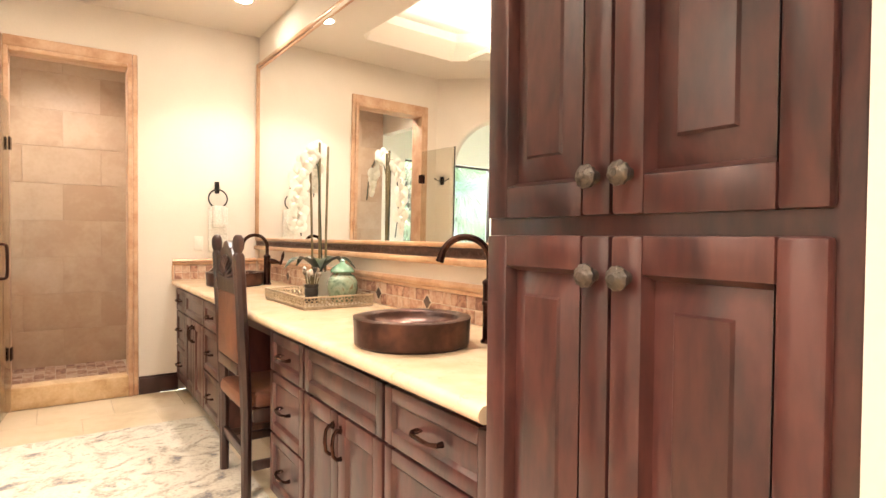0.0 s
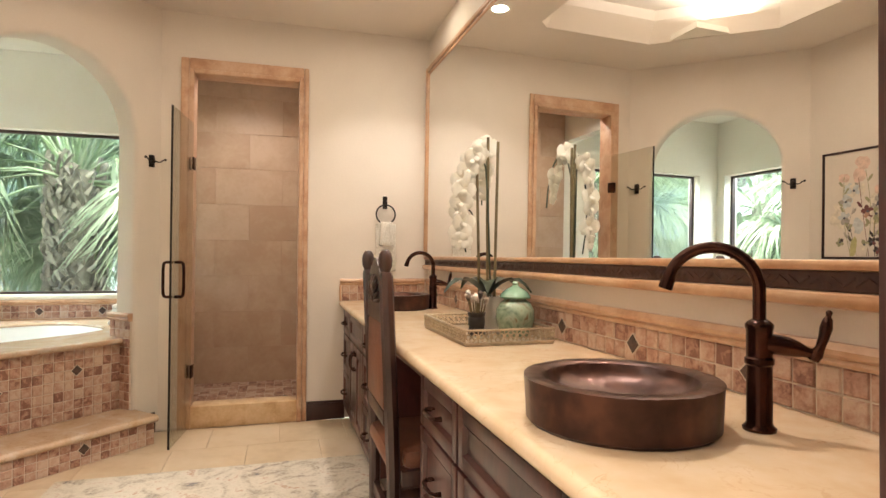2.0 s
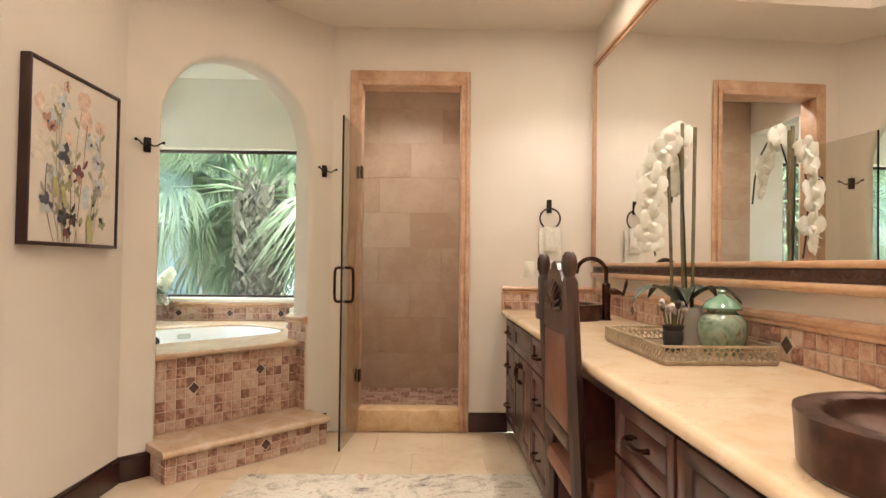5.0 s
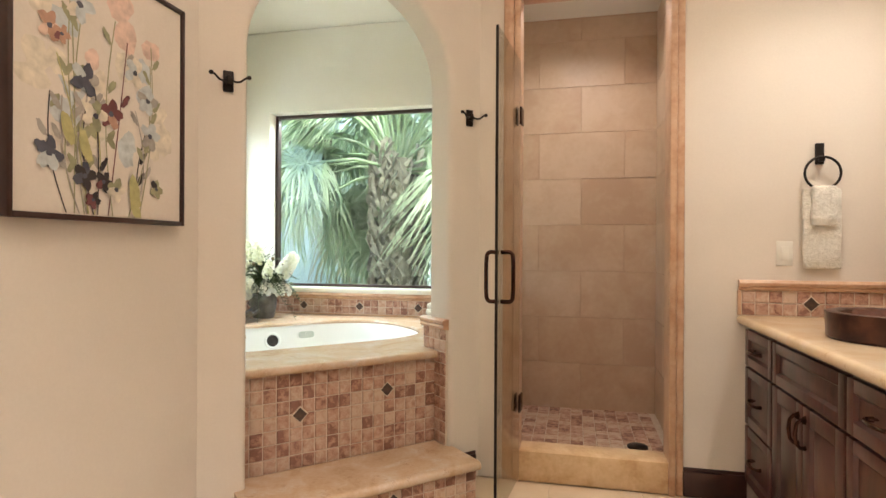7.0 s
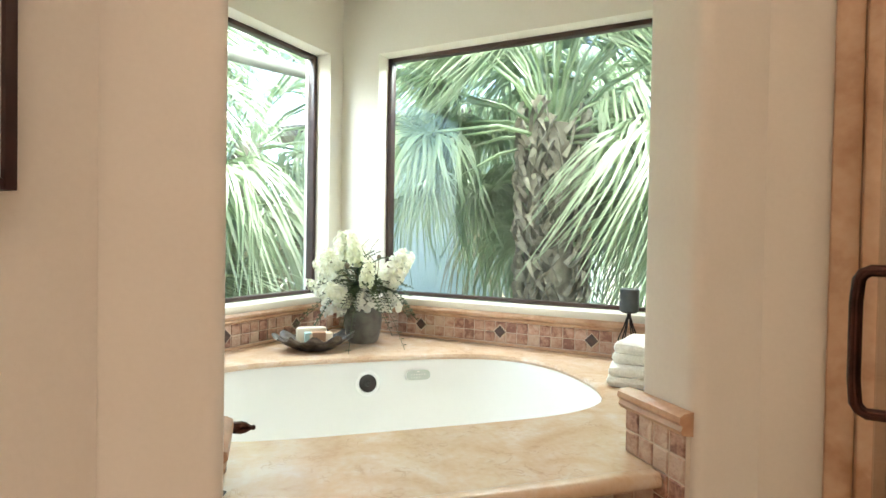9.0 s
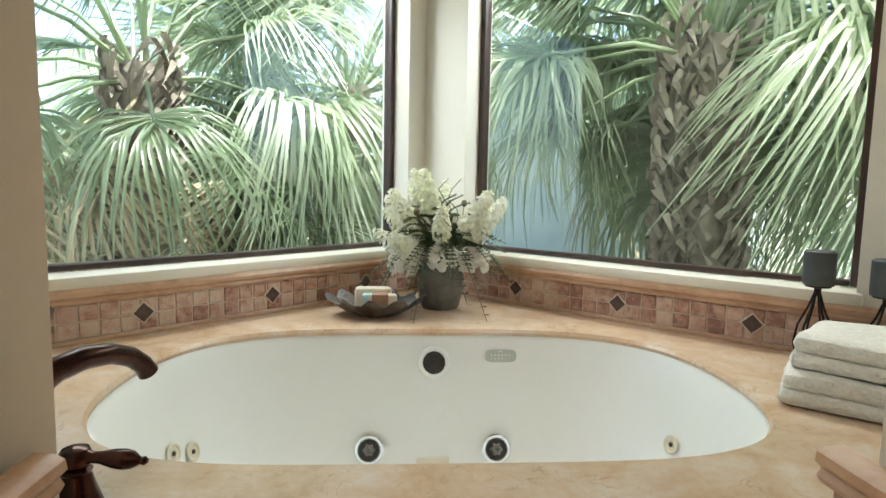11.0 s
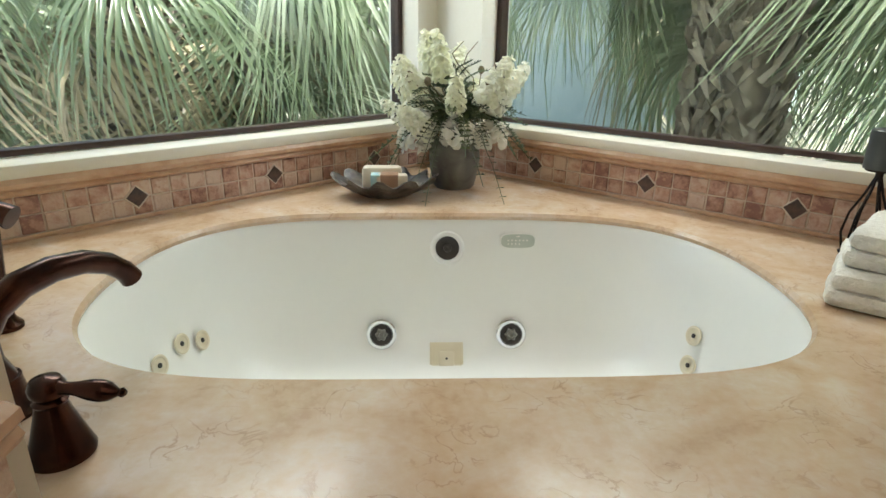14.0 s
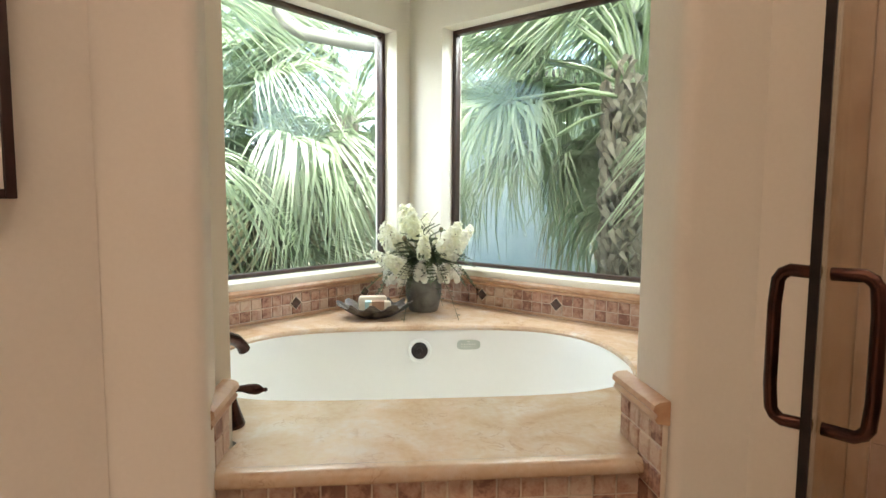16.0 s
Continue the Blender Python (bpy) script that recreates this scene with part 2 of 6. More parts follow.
MULCH = material("mulch_ground", [(0.09, 0.085, 0.06), (0.17, 0.16, 0.115), (0.25, 0.24, 0.18)], 0.95, scale=1.2, fine=20, bump=0.8)
CONCRETE = material("pale_concrete", [(0.45, 0.43, 0.40), (0.55, 0.53, 0.50)], 0.85, scale=3, bump=0.2)
HOUSE = material("grey_green_stucco", [(0.40, 0.47, 0.44), (0.46, 0.53, 0.50)], 0.85, scale=2, bump=0.2)
ROOFTILE = material("roof_brown", [(0.05, 0.04, 0.035), (0.10, 0.08, 0.07)], 0.8, scale=6, bump=0.4)
GUTTER = material("grey_downspout", [(0.20, 0.20, 0.19), (0.28, 0.28, 0.27)], 0.45, 0.4, scale=5, bump=0.05)
def translucent(m, colour, share):
    """Lets light through thin leaves and petals."""
    n, l = m.node_tree.nodes, m.node_tree.links
    t, x = n.new("ShaderNodeBsdfTranslucent"), n.new("ShaderNodeMixShader")
    t.inputs[0].default_value = (*colour, 1)
    x.inputs[0].default_value = share
    l.new(n["Principled BSDF"].outputs[0], x.inputs[1])
    l.new(t.outputs[0], x.inputs[2])
    l.new(x.outputs[0], n["Material Output"].inputs[0])


translucent(FROND, (0.44, 0.55, 0.34), 0.42)
translucent(PETAL, (0.85, 0.83, 0.75), 0.3)
translucent(CREAMPETAL, (0.82, 0.80, 0.62), 0.3)
PAINTS = {k: material("paint_" + k, [c, tuple(min(1, v * 1.5) for v in c)], 0.8, scale=25, fine=60, bump=0.0) for k, c in dict(
    navy=(0.07, 0.07, 0.09), plum=(0.13, 0.045, 0.045), rust=(0.34, 0.20, 0.14), sage=(0.26, 0.25, 0.15), olive=(0.36, 0.33, 0.15), black=(0.03, 0.022, 0.022),
    blue=(0.42, 0.44, 0.44), blush=(0.55, 0.40, 0.33), grey=(0.30, 0.27, 0.24), pale=(0.55, 0.49, 0.40)).items()}


def glass_material(name, colour, rough=0.0):
    m = bpy.data.materials.new(name)
    m.use_nodes = True
    n, l = m.node_tree.nodes, m.node_tree.links
    n.remove(n["Principled BSDF"])
    t, g, x, f = n.new("ShaderNodeBsdfTransparent"), n.new("ShaderNodeBsdfGlossy"), n.new("ShaderNodeMixShader"), n.new("ShaderNodeLayerWeight")
    w = n.new("ShaderNodeMath")
    w.operation = "POWER"
    w.inputs[1].default_value = 4.0
    v = n.new("ShaderNodeMath")
    v.operation = "MULTIPLY_ADD"
    v.inputs[1].default_value, v.inputs[2].default_value = 0.55, 0.03
    l.new(f.outputs["Facing"], w.inputs[0])
    l.new(w.outputs[0], v.inputs[0])
    t.inputs[0].default_value = (*colour, 1)
    g.inputs["Roughness"].default_value = rough
    l.new(v.outputs[0], x.inputs[0])
    l.new(t.outputs[0], x.inputs[1])
    l.new(g.outputs[0], x.inputs[2])
    l.new(x.outputs[0], n["Material Output"].inputs[0])
    return m


GLASS = glass_material("clear_glass", (0.96, 0.98, 0.97))
TINT = glass_material("door_glass", (0.90, 0.90, 0.86))
MIRROR = material("mirror_silver", [(0.93, 0.93, 0.91), (0.93, 0.93, 0.91)], 0.0, 1.0, scale=1, bump=0.0)
GLOW = bpy.data.materials.new("lamp_glow")
GLOW.use_nodes = True
GLOW.node_tree.nodes["Principled BSDF"].inputs["Emission Color"].default_value = (1, 0.9, 0.72, 1)
GLOW.node_tree.nodes["Principled BSDF"].inputs["Emission Strength"].default_value = 14


# ---- mesh helpers ----
def box(bm, a, b, bevel=0.0, m=None):
    """A box between two corners, with its edges rounded a little."""
    r = bmesh.ops.create_cube(bm, size=1)
    c = [(p + q) / 2 for p, q in zip(a, b)]
    s = [abs(q - p) for p, q in zip(a, b)]
    vs = r["verts"]
    for v in vs:
        v.co = Vector([c[i] + v.co[i] * s[i] for i in range(3)])
    if bevel:
        es = list({e for v in vs for e in v.link_edges})
        out = bmesh.ops.bevel(bm, geom=es, offset=min(bevel, min(s) * 0.45), segments=2, profile=0.5, affect="EDGES")
        vs = list({v for v in out["verts"]} | {v for v in vs if v.is_valid})
    if m is not None:
        bmesh.ops.transform(bm, matrix=m, verts=[v for v in vs if v.is_valid])
    return bm


def sweep(bm, pts, radii, segs=10, flat=1.0, cap=True):
    """A tube along points, with a radius at each."""
    pts = [Vector(p) for p in pts]
    if not isinstance(radii, (list, tuple)):
        radii = [radii] * len(pts)
    rings, side = [], None
    for i, p in enumerate(pts):
        d = (pts[min(i + 1, len(pts) - 1)] - pts[max(i - 1, 0)]).normalized()
        if side is None:
            side = d.cross(Vector((0, 0, 1)) if abs(d.z) < 0.9 else Vector((1, 0, 0))).normalized()
        side = (side - d * side.dot(d)).normalized()
        up = d.cross(side)
        rings.append([bm.verts.new(p + radii[i] * (side * math.cos(k * 2 * math.pi / segs) + up * flat * math.sin(k * 2 * math.pi / segs))) for k in range(segs)])
    for a, b in zip(rings, rings[1:]):
        for k in range(segs):
            bm.faces.new((a[k], a[(k + 1) % segs], b[(k + 1) % segs], b[k]))
    if cap:
        bm.faces.new(rings[0][::-1])
        bm.faces.new(rings[-1])
    return bm


def lathe(bm, profile, segs=28, centre=(0, 0, 0), sx=1.0, sy=1.0, wave=None):
    """Turns a profile of (radius, height) about z."""
    rings = []
    for r, z in profile:
        if r < 1e-5:
            rings.append([bm.verts.new((centre[0], centre[1], centre[2] + z))])
        else:
            ring = []
            for k in range(segs):
                a = 2 * math.pi * k / segs
                w = wave(a, r, z) if wave else (1, 0)
                ring.append(bm.verts.new((centre[0] + r * w[0] * sx * math.cos(a), centre[1] + r * w[0] * sy * math.sin(a), centre[2] + z + w[1])))
            rings.append(ring)
    for a, b in zip(rings, rings[1:]):
        for k in range(segs):
            j = (k + 1) % segs
            f = [a[k % len(a)], a[j % len(a)], b[j % len(b)], b[k % len(b)]]
            f = [v for i, v in enumerate(f) if v not in f[:i]]
            if len(f) > 2:
                bm.faces.new(f)
    return bm


def arc(c, r, a0, a1, n, ux=(1, 0, 0), uz=(0, 0, 1)):
    ux, uz, c = Vector(ux), Vector(uz), Vector(c)
    return [c + ux * (r * math.cos(radians(a0 + (a1 - a0) * i / n))) + uz * (r * math.sin(radians(a0 + (a1 - a0) * i / n))) for i in range(n + 1)]


def mesh_of(name, bm, mat, smooth=35):
    bmesh.ops.recalc_face_normals(bm, faces=bm.faces)
    for f in bm.faces:
        f.smooth = smooth > 0
    for e in bm.edges:
        if len(e.link_faces) == 2 and e.calc_face_angle(0) > radians(smooth):
            e.smooth = False
    me = bpy.data.meshes.new(name)
    bm.to_mesh(me)
    bm.free()
    me.materials.append(mat)
    return me


def part(name, bm, mat, parent=None, label="", m=None, smooth=35):
    ob = new(name, mesh_of(name, bm, mat, smooth))
    if parent:
        ob.parent = parent
    if m is not None:
        ob.matrix_basis = m
    return tagged(ob, label)


def thing(name, label, category, m=None, group="", kind=""):
    ob = new(name)
    ob.empty_display_size = 0.05
    if m is not None:
        ob.matrix_basis = m
    return tagged(ob, label, category, group, kind)


def structure(name, bm, mat, label, category, m=None, smooth=35):
    return tagged(part(name, bm, mat, None, "", m, smooth), label, category, "", "structure")


def boxes(*corners, bevel=0.0):
    bm = bmesh.new()
    for a, b in corners:
        box(bm, a, b, bevel)
    return bm


# ---- bathroom shell ----
T = 0.15
structure("floor_base", boxes(((-1.6, -1.4, -0.1), (1.7, 5.1, -0.012))), FLOOR, "pale sandy grout bed under the floor tiles", "floor")
structure("wall_east", boxes(((EX, 0.2, 0), (EX + T, NY + T, 1.235)), ((EX, 0.2, 2.70), (EX + T, NY + T, CEIL)), ((EX + 0.11, 0.2, 1.236), (EX + T, NY + T, 2.699)), ((EX, NY - 0.04, 1.236), (EX + 0.109, NY + T, 2.699))), PLASTER, "cream plaster wall behind the long vanity", "wall")
structure("wall_entry", boxes(((0.83, -1.2, 0), (EX + T, 0.288, CEIL))), PLASTER, "cream plaster wall beside the tall cabinet", "wall")
structure("wall_south", boxes(((-1.6, -1.35, 0), (EX + T, -1.2, CEIL))), PLASTER, "plain cream plaster wall", "wall")
structure("wall_west", boxes(((WX - T, -1.2, 0), (WX, 4.083, CEIL))), PLASTER, "cream plaster wall with a framed flower print", "wall")
OX0, OX1, OZ = -0.235, 0.525, 2.57
structure("wall_north", boxes(((-0.441, NY, 0), (OX0, NY + 0.13, CEIL)), ((OX1, NY, 0), (EX, NY + 0.13, CEIL)), ((OX0, NY, OZ), (OX1, NY + 0.13, CEIL))), PLASTER, "cream plaster wall around the shower opening", "wall")

# arch wall with rounded edges
AW, ASP, AT, AR = 0.505, 2.055, 0.21, 0.035
SPLAY, JL = 0.045, 0.040                # how far the west jamb flares; its tiled base is set back
path = [(-AW, 0.0, -1, 0), (-AW, 1.0, -1, 0), (-AW, ASP, -1, 0)]
path += [(-AW * math.cos(math.pi * i / 40), ASP + AW * math.sin(math.pi * i / 40), -math.cos(math.pi * i / 40), math.sin(math.pi * i / 40)) for i in range(1, 40)]
path += [(AW, ASP, 1, 0), (AW, 1.0, 1, 0), (AW, 0.0, 1, 0)]
section = [(AR - AR * math.sin(math.pi / 2 * i / 5), AR - AR * math.cos(math.pi / 2 * i / 5)) for i in range(6)]
section += [(d, AT - n) for d, n in section[::-1]]
bm = bmesh.new()
grid = [[bm.verts.new((u + du * d + SPLAY * min(0, du) * n / AT, n, z + dz * d)) for d, n in section] for u, z, du, dz in path]
for a, b in zip(grid, grid[1:]):
    for k in range(len(section) - 1):
        bm.faces.new((a[k], a[k + 1], b[k + 1], b[k]))
for k, n in ((0, 0.0), (-1, AT)):
    for i in range(len(path) - 1):
        a, b = grid[i][k], grid[i + 1][k]
        if path[i][1] < ASP or path[i + 1][1] < ASP:
            ul = -0.71 if path[i][0] < 0 else 0.695
            bm.faces.new((a, b, bm.verts.new((ul, n, b.co.z)), bm.verts.new((ul, n, a.co.z))))
        else:
            bm.faces.new((a, b, bm.verts.new((b.co.x, n, CEIL)), bm.verts.new((a.co.x, n, CEIL))))
    for ul, us in ((-0.71, -AW - AR), (0.695, AW + AR)):
        bm.faces.new([bm.verts.new(p) for p in ((ul, n, ASP), (us, n, ASP), (us, n, CEIL), (ul, n, CEIL))])
bmesh.ops.remove_doubles(bm, verts=bm.verts, dist=0.0005)
structure("wall_arch", bm, PLASTER, "cream plaster wall with a round-headed arch to the tub", "wall", DIAG)

# ceiling with an octagonal tray
TX0, TX1, TY0, TY1, TC = -0.86, 0.82, 1.35, 4.50, 0.62
octa = [(TX0 + TC, TY0), (TX1 - TC, TY0), (TX1, TY0 + TC), (TX1, TY1 - 0.08), (TX1 - 0.08, TY1), (TX0 + TC + 0.05, TY1), (TX0, TY1 - TC), (TX0, TY0 + TC)]
bm = bmesh.new()
hole = [bm.verts.new((x, y, CEIL)) for x, y in octa]
inner = [bm.verts.new((x * 0.94 - 0.002, 2.9 + (y - 2.9) * 0.95, CEIL + 0.16)) for x, y in octa]
lid = [bm.verts.new((x * 0.94 - 0.002, 2.9 + (y - 2.9) * 0.95, CEIL + 0.24)) for x, y in octa]
out = [bm.verts.new((x, y, CEIL)) for x, y in ((TX0 + TC, -1.4), (TX1 - TC, -1.4), (1.7, TY0 + TC), (1.7, TY1 - 0.08), (TX1 - 0.08, 5.25), (TX0 + TC + 0.05, 5.25), (-1.6, TY1 - TC), (-1.6, TY0 + TC))]
for k in range(8):
    j = (k + 1) % 8
    bm.faces.new((hole[k], hole[j], out[j], out[k]))
    bm.faces.new((hole[k], hole[j], inner[j], inner[k]))
    bm.faces.new((inner[k], inner[j], lid[j], lid[k]))
bm.faces.new(lid)
for a, b, c in ((1, 2, (1.7, -1.4)), (3, 4, (1.7, 5.25)), (5, 6, (-1.6, 5.25)), (7, 0, (-1.6, -1.4))):
    bm.faces.new((out[a], out[b], bm.verts.new((*c, CEIL))))
structure("ceiling", bm, CEILING, "cream plaster ceiling with a recessed octagonal tray", "ceiling", smooth=20)
# unseen slab added as a roof and eave to block sun and sky
structure("ceiling_cover", boxes(((-3.2, -1.5, CEIL + 0.3), (1.9, 6.9, CEIL + 0.4))), CEILING, "unseen slab over the ceiling that keeps out daylight", "ceiling")

# tub alcove shell: walls with window openings
WZ0, WZ1 = 0.895, 2.33
WLY0, WLY1 = 4.60, 6.225
WRX0, WRX1 = -2.42, -0.85
bm = boxes(((AX - 0.19, AS - 0.2, -0.2), (AX, AY + 0.19, WZ0 - 0.03)), ((AX - 0.19, AS - 0.2, WZ1), (AX, AY + 0.19, CEIL)), ((AX - 0.19, AS - 0.2, WZ0 - 0.03), (AX, WLY0, WZ1)), ((AX - 0.19, WLY1, WZ0 - 0.03), (AX, AY + 0.19, WZ1)))
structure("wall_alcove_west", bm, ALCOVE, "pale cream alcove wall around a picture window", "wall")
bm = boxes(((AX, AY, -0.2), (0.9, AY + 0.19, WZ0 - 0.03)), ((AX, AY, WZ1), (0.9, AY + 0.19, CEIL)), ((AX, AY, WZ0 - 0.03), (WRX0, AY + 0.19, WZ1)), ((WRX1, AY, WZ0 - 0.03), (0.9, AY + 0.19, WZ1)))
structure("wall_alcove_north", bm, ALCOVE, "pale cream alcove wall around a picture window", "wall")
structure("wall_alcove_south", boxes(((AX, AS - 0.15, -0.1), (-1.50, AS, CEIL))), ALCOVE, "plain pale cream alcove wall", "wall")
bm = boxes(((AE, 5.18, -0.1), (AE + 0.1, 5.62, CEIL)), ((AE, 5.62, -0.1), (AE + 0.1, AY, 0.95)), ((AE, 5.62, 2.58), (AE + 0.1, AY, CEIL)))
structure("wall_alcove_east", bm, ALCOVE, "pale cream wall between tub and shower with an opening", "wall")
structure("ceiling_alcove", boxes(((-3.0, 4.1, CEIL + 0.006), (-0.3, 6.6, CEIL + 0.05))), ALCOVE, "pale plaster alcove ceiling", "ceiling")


def picture_window(name, m, w, label):
    """Local x along the wall, y outwards."""
    win = tagged(new(name), label, "window", "picture windows over the tub", "structure")
    win.matrix_basis = m
    h = WZ1 - WZ0
    for nm, a, b in (("window_frame", (0, 0.10, 0), (0.028, 0.15, h)), ("window_frame", (w - 0.028, 0.10, 0), (w, 0.15, h)), ("window_frame", (0.029, 0.10, h - 0.026), (w - 0.029, 0.15, h)), ("window_frame", (0.029, 0.10, 0), (w - 0.029, 0.15, 0.02))):
        part(nm, boxes((a, b), bevel=0.004), WINFRAME, win)
    pane = part("pane", boxes(((0.028, 0.122, 0.02), (w - 0.028, 0.128, h - 0.026))), GLASS, win)
    pane.visible_shadow = False
    bm = bmesh.new()
    box(bm, (-0.02, -0.022, -0.045), (w + 0.02, 0.115, -0.003), 0.012)
    part("window_sill", bm, SILL, win)


picture_window("window_1", pose(AX, WLY0, WZ0, 0, 0, 90), WLY1 - WLY0, "dark-framed picture window looking into palms")
picture_window("window_2", pose(WRX0, AY, WZ0), WRX1 - WRX0, "dark-framed picture window looking at a palm trunk")

# ---- shower ----
SF = 0.05
structure("shower_floor", boxes(((-0.60, NY + 0.13, -0.1), (0.75, AY, SF))), GROUT, "grouted bed of the shower floor", "floor")
structure("shower_ceiling", boxes(((-0.60, NY + 0.13, 2.90), (0.9, AY, 2.98))), CEILING, "plain shower ceiling", "ceiling")
structure("shower_wall_east", boxes(((0.62, NY + 0.13, 0), (0.78, AY, CEIL))), SHOWERTILE, "tan stone-tiled shower side wall", "wall")
structure("shower_wall_back", boxes(((-0.50, AY - 0.025, 0), (0.62, AY - 0.004, 2.90))), SHOWERTILE, "tan grouted back wall of the shower", "wall")
structure("shower_curb", boxes(((OX0, NY - 0.02, 0), (OX1, NY + 0.15, 0.16)), bevel=0.01), TRAVERTINE, "honey limestone curb under the shower opening", "curb")
bm = boxes(((OX0 - 0.078, NY - 0.022, 0.0), (OX0 - 0.022, NY, OZ + 0.1)), ((OX1 + 0.022, NY - 0.022, 0), (OX1 + 0.058, NY, OZ + 0.1)), ((OX0 - 0.021, NY - 0.022, OZ + 0.02), (OX1 + 0.021, NY, OZ + 0.1)), bevel=0.008)
for a, b in (((OX0 - 0.021, NY - 0.034, 0.0), (OX0 + 0.012, NY + 0.145, OZ + 0.019)), ((OX1 - 0.012, NY - 0.034, 0), (OX1 + 0.021, NY + 0.145, OZ + 0.019)), ((OX0 + 0.013, NY - 0.034, OZ - 0.012), (OX1 - 0.013, NY + 0.145, OZ + 0.019))):
    box(bm, a, b, 0.006)
structure("trim_shower", bm, TRIM, "golden stone casing around the shower opening", "trim")
bm = bmesh.new()
lathe(bm, [(0, 0.004), (0.05, 0.004), (0.058, 0.0), (0.058, -0.01)], 24, (0.42, 5.55, SF + 0.02))
tagged(part("shower_drain", bm, IRON), "round dark drain set in the shower floor", "drain")

# glass door, swung open on its west hinge
dm = Matrix.Translation((OX0 + 0.012, NY - 0.035, 0)) @ Matrix.Rotation(math.atan2(-0.50, -0.052), 4, "Z")
door = thing("shower_door", "clear frameless glass shower door standing open", "door", dm)
DW = 0.51
pane = part("glass_panel", boxes(((0.012, -0.005, 0.03), (DW, 0.005, 2.19)), bevel=0.002), TINT, door)
part("edge_strip", boxes(((DW, -0.006, 0.03), (DW + 0.006, 0.006, 2.19))), IRON, door, "dark polished glass edge")
for hz in (0.42, 1.90):
    bm = boxes(((-0.02, -0.016, hz - 0.045), (0.05, -0.006, hz + 0.045)), ((-0.02, 0.006, hz - 0.045), (0.05, 0.016, hz + 0.045)), bevel=0.003)
    part("hinge", bm, BRONZE, door, "dark bronze plate hinge")
for s in (-1, 1):
    pts = [(DW - 0.06, s * 0.006, 0.98)] + [(DW - 0.06, s * (0.038 + 0.022 * math.sin(a)), 1.00 - 0.022 * math.cos(a)) for a in (0.3, 0.8, 1.3)]
    pts += [(DW - 0.06, s * 0.062, z) for z in (1.03, 1.09, 1.15)]
    pts += [(DW - 0.06, s * (0.038 + 0.022 * math.cos(a)), 1.18 + 0.022 * math.sin(a)) for a in (0.3, 0.8, 1.3)] + [(DW - 0.06, s * 0.006, 1.20)]
    part("pull_handle", sweep(bmesh.new(), pts, 0.0095, 12), BRONZE, door, "dark bronze D-shaped pull")


# ---- baseboards ----
def board(name, m, w):
    bm = boxes(((0, -0.018, 0), (w, -0.001, 0.125)), ((0, -0.012, 0.1255), (w, -0.001, 0.142)), bevel=0.004)
    structure(name, bm, BASEWOOD, "dark mahogany baseboard with a moulded top", "baseboard", m)


board("baseboard", Matrix.Translation((OX1 + 0.06, NY, 0)), 0.87 - OX1 - 0.06)
board("baseboard", DIAG @ Matrix.Translation((0.515, 0, 0)), 0.155)
board("baseboard", DIAG @ Matrix.Translation((-0.725, 0, 0)), 0.19)
board("baseboard", pose(WX, 3.12, 0, 0, 0, 90), 4.075 - 3.12)
# dark door casing on the west wall
bm = boxes(((WX, 3.0, 0), (WX + 0.025, 3.11, 2.2)), ((WX, 2.0, 0), (WX + 0.025, 2.11, 2.2)), ((WX, 2.112, 2.1), (WX + 0.025, 2.998, 2.2)), bevel=0.006)
structure("door_1", bm, BASEWOOD, "dark mahogany door casing on the picture wall", "door")
structure("door_2", boxes(((WX + 0.001, 2.112, 0.005), (WX + 0.012, 2.998, 2.098)), bevel=0.003), WOOD, "closed dark wooden door", "door")


# ---- cabinetry ----
def panel_front(bm, w, h, t=0.02, rail=0.055, raised=True, deep=False):
    """A framed front, local x width, z height, outwards -y, from its lower corner."""
    edge = 0.007 if deep else 0.003
    box(bm, (0, -t, 0), (rail, 0, h), edge)
    box(bm, (w - rail, -t, 0), (w, 0, h), edge)
    box(bm, (rail, -t, 0), (w - rail, 0, rail), 0.003)
    box(bm, (rail, -t, h - rail), (w - rail, 0, h), 0.003)
    x0, x1, z0, z1 = rail, w - rail, rail, h - rail
    k = min(0.048 if deep else 0.04, (x1 - x0) * 0.24, (z1 - z0) * 0.22)
    lo, hi = (-t * 0.12 if deep else -t * 0.35), (-t * 0.92 if raised else -t * 0.5)
    a = [bm.verts.new(p) for p in ((x0, -t * 0.98, z0), (x1, -t * 0.98, z0), (x1, -t * 0.98, z1), (x0, -t * 0.98, z1))]
    g = 0.009
    b = [bm.verts.new(p) for p in ((x0 + g, lo, z0 + g), (x1 - g, lo, z0 + g), (x1 - g, lo, z1 - g), (x0 + g, lo, z1 - g))]
    c = [bm.verts.new(p) for p in ((x0 + g + k, hi, z0 + g + k), (x1 - g - k, hi, z0 + g + k), (x1 - g - k, hi, z1 - g - k), (x0 + g + k, hi, z1 - g - k))]
    loops = [a, b, c]
    if deep:
        step = -t * 0.70
        loops[2:2] = [[bm.verts.new((v.co.x + math.copysign(0.004, v.co.x - w / 2), step, v.co.z + math.copysign(0.004, v.co.z - h / 2))) for v in c]]
    for p, q in zip(loops, loops[1:]):
        for i in range(4):
            bm.faces.new((p[i], p[(i + 1) % 4], q[(i + 1) % 4], q[i]))
    bm.faces.new(c)
    return bm


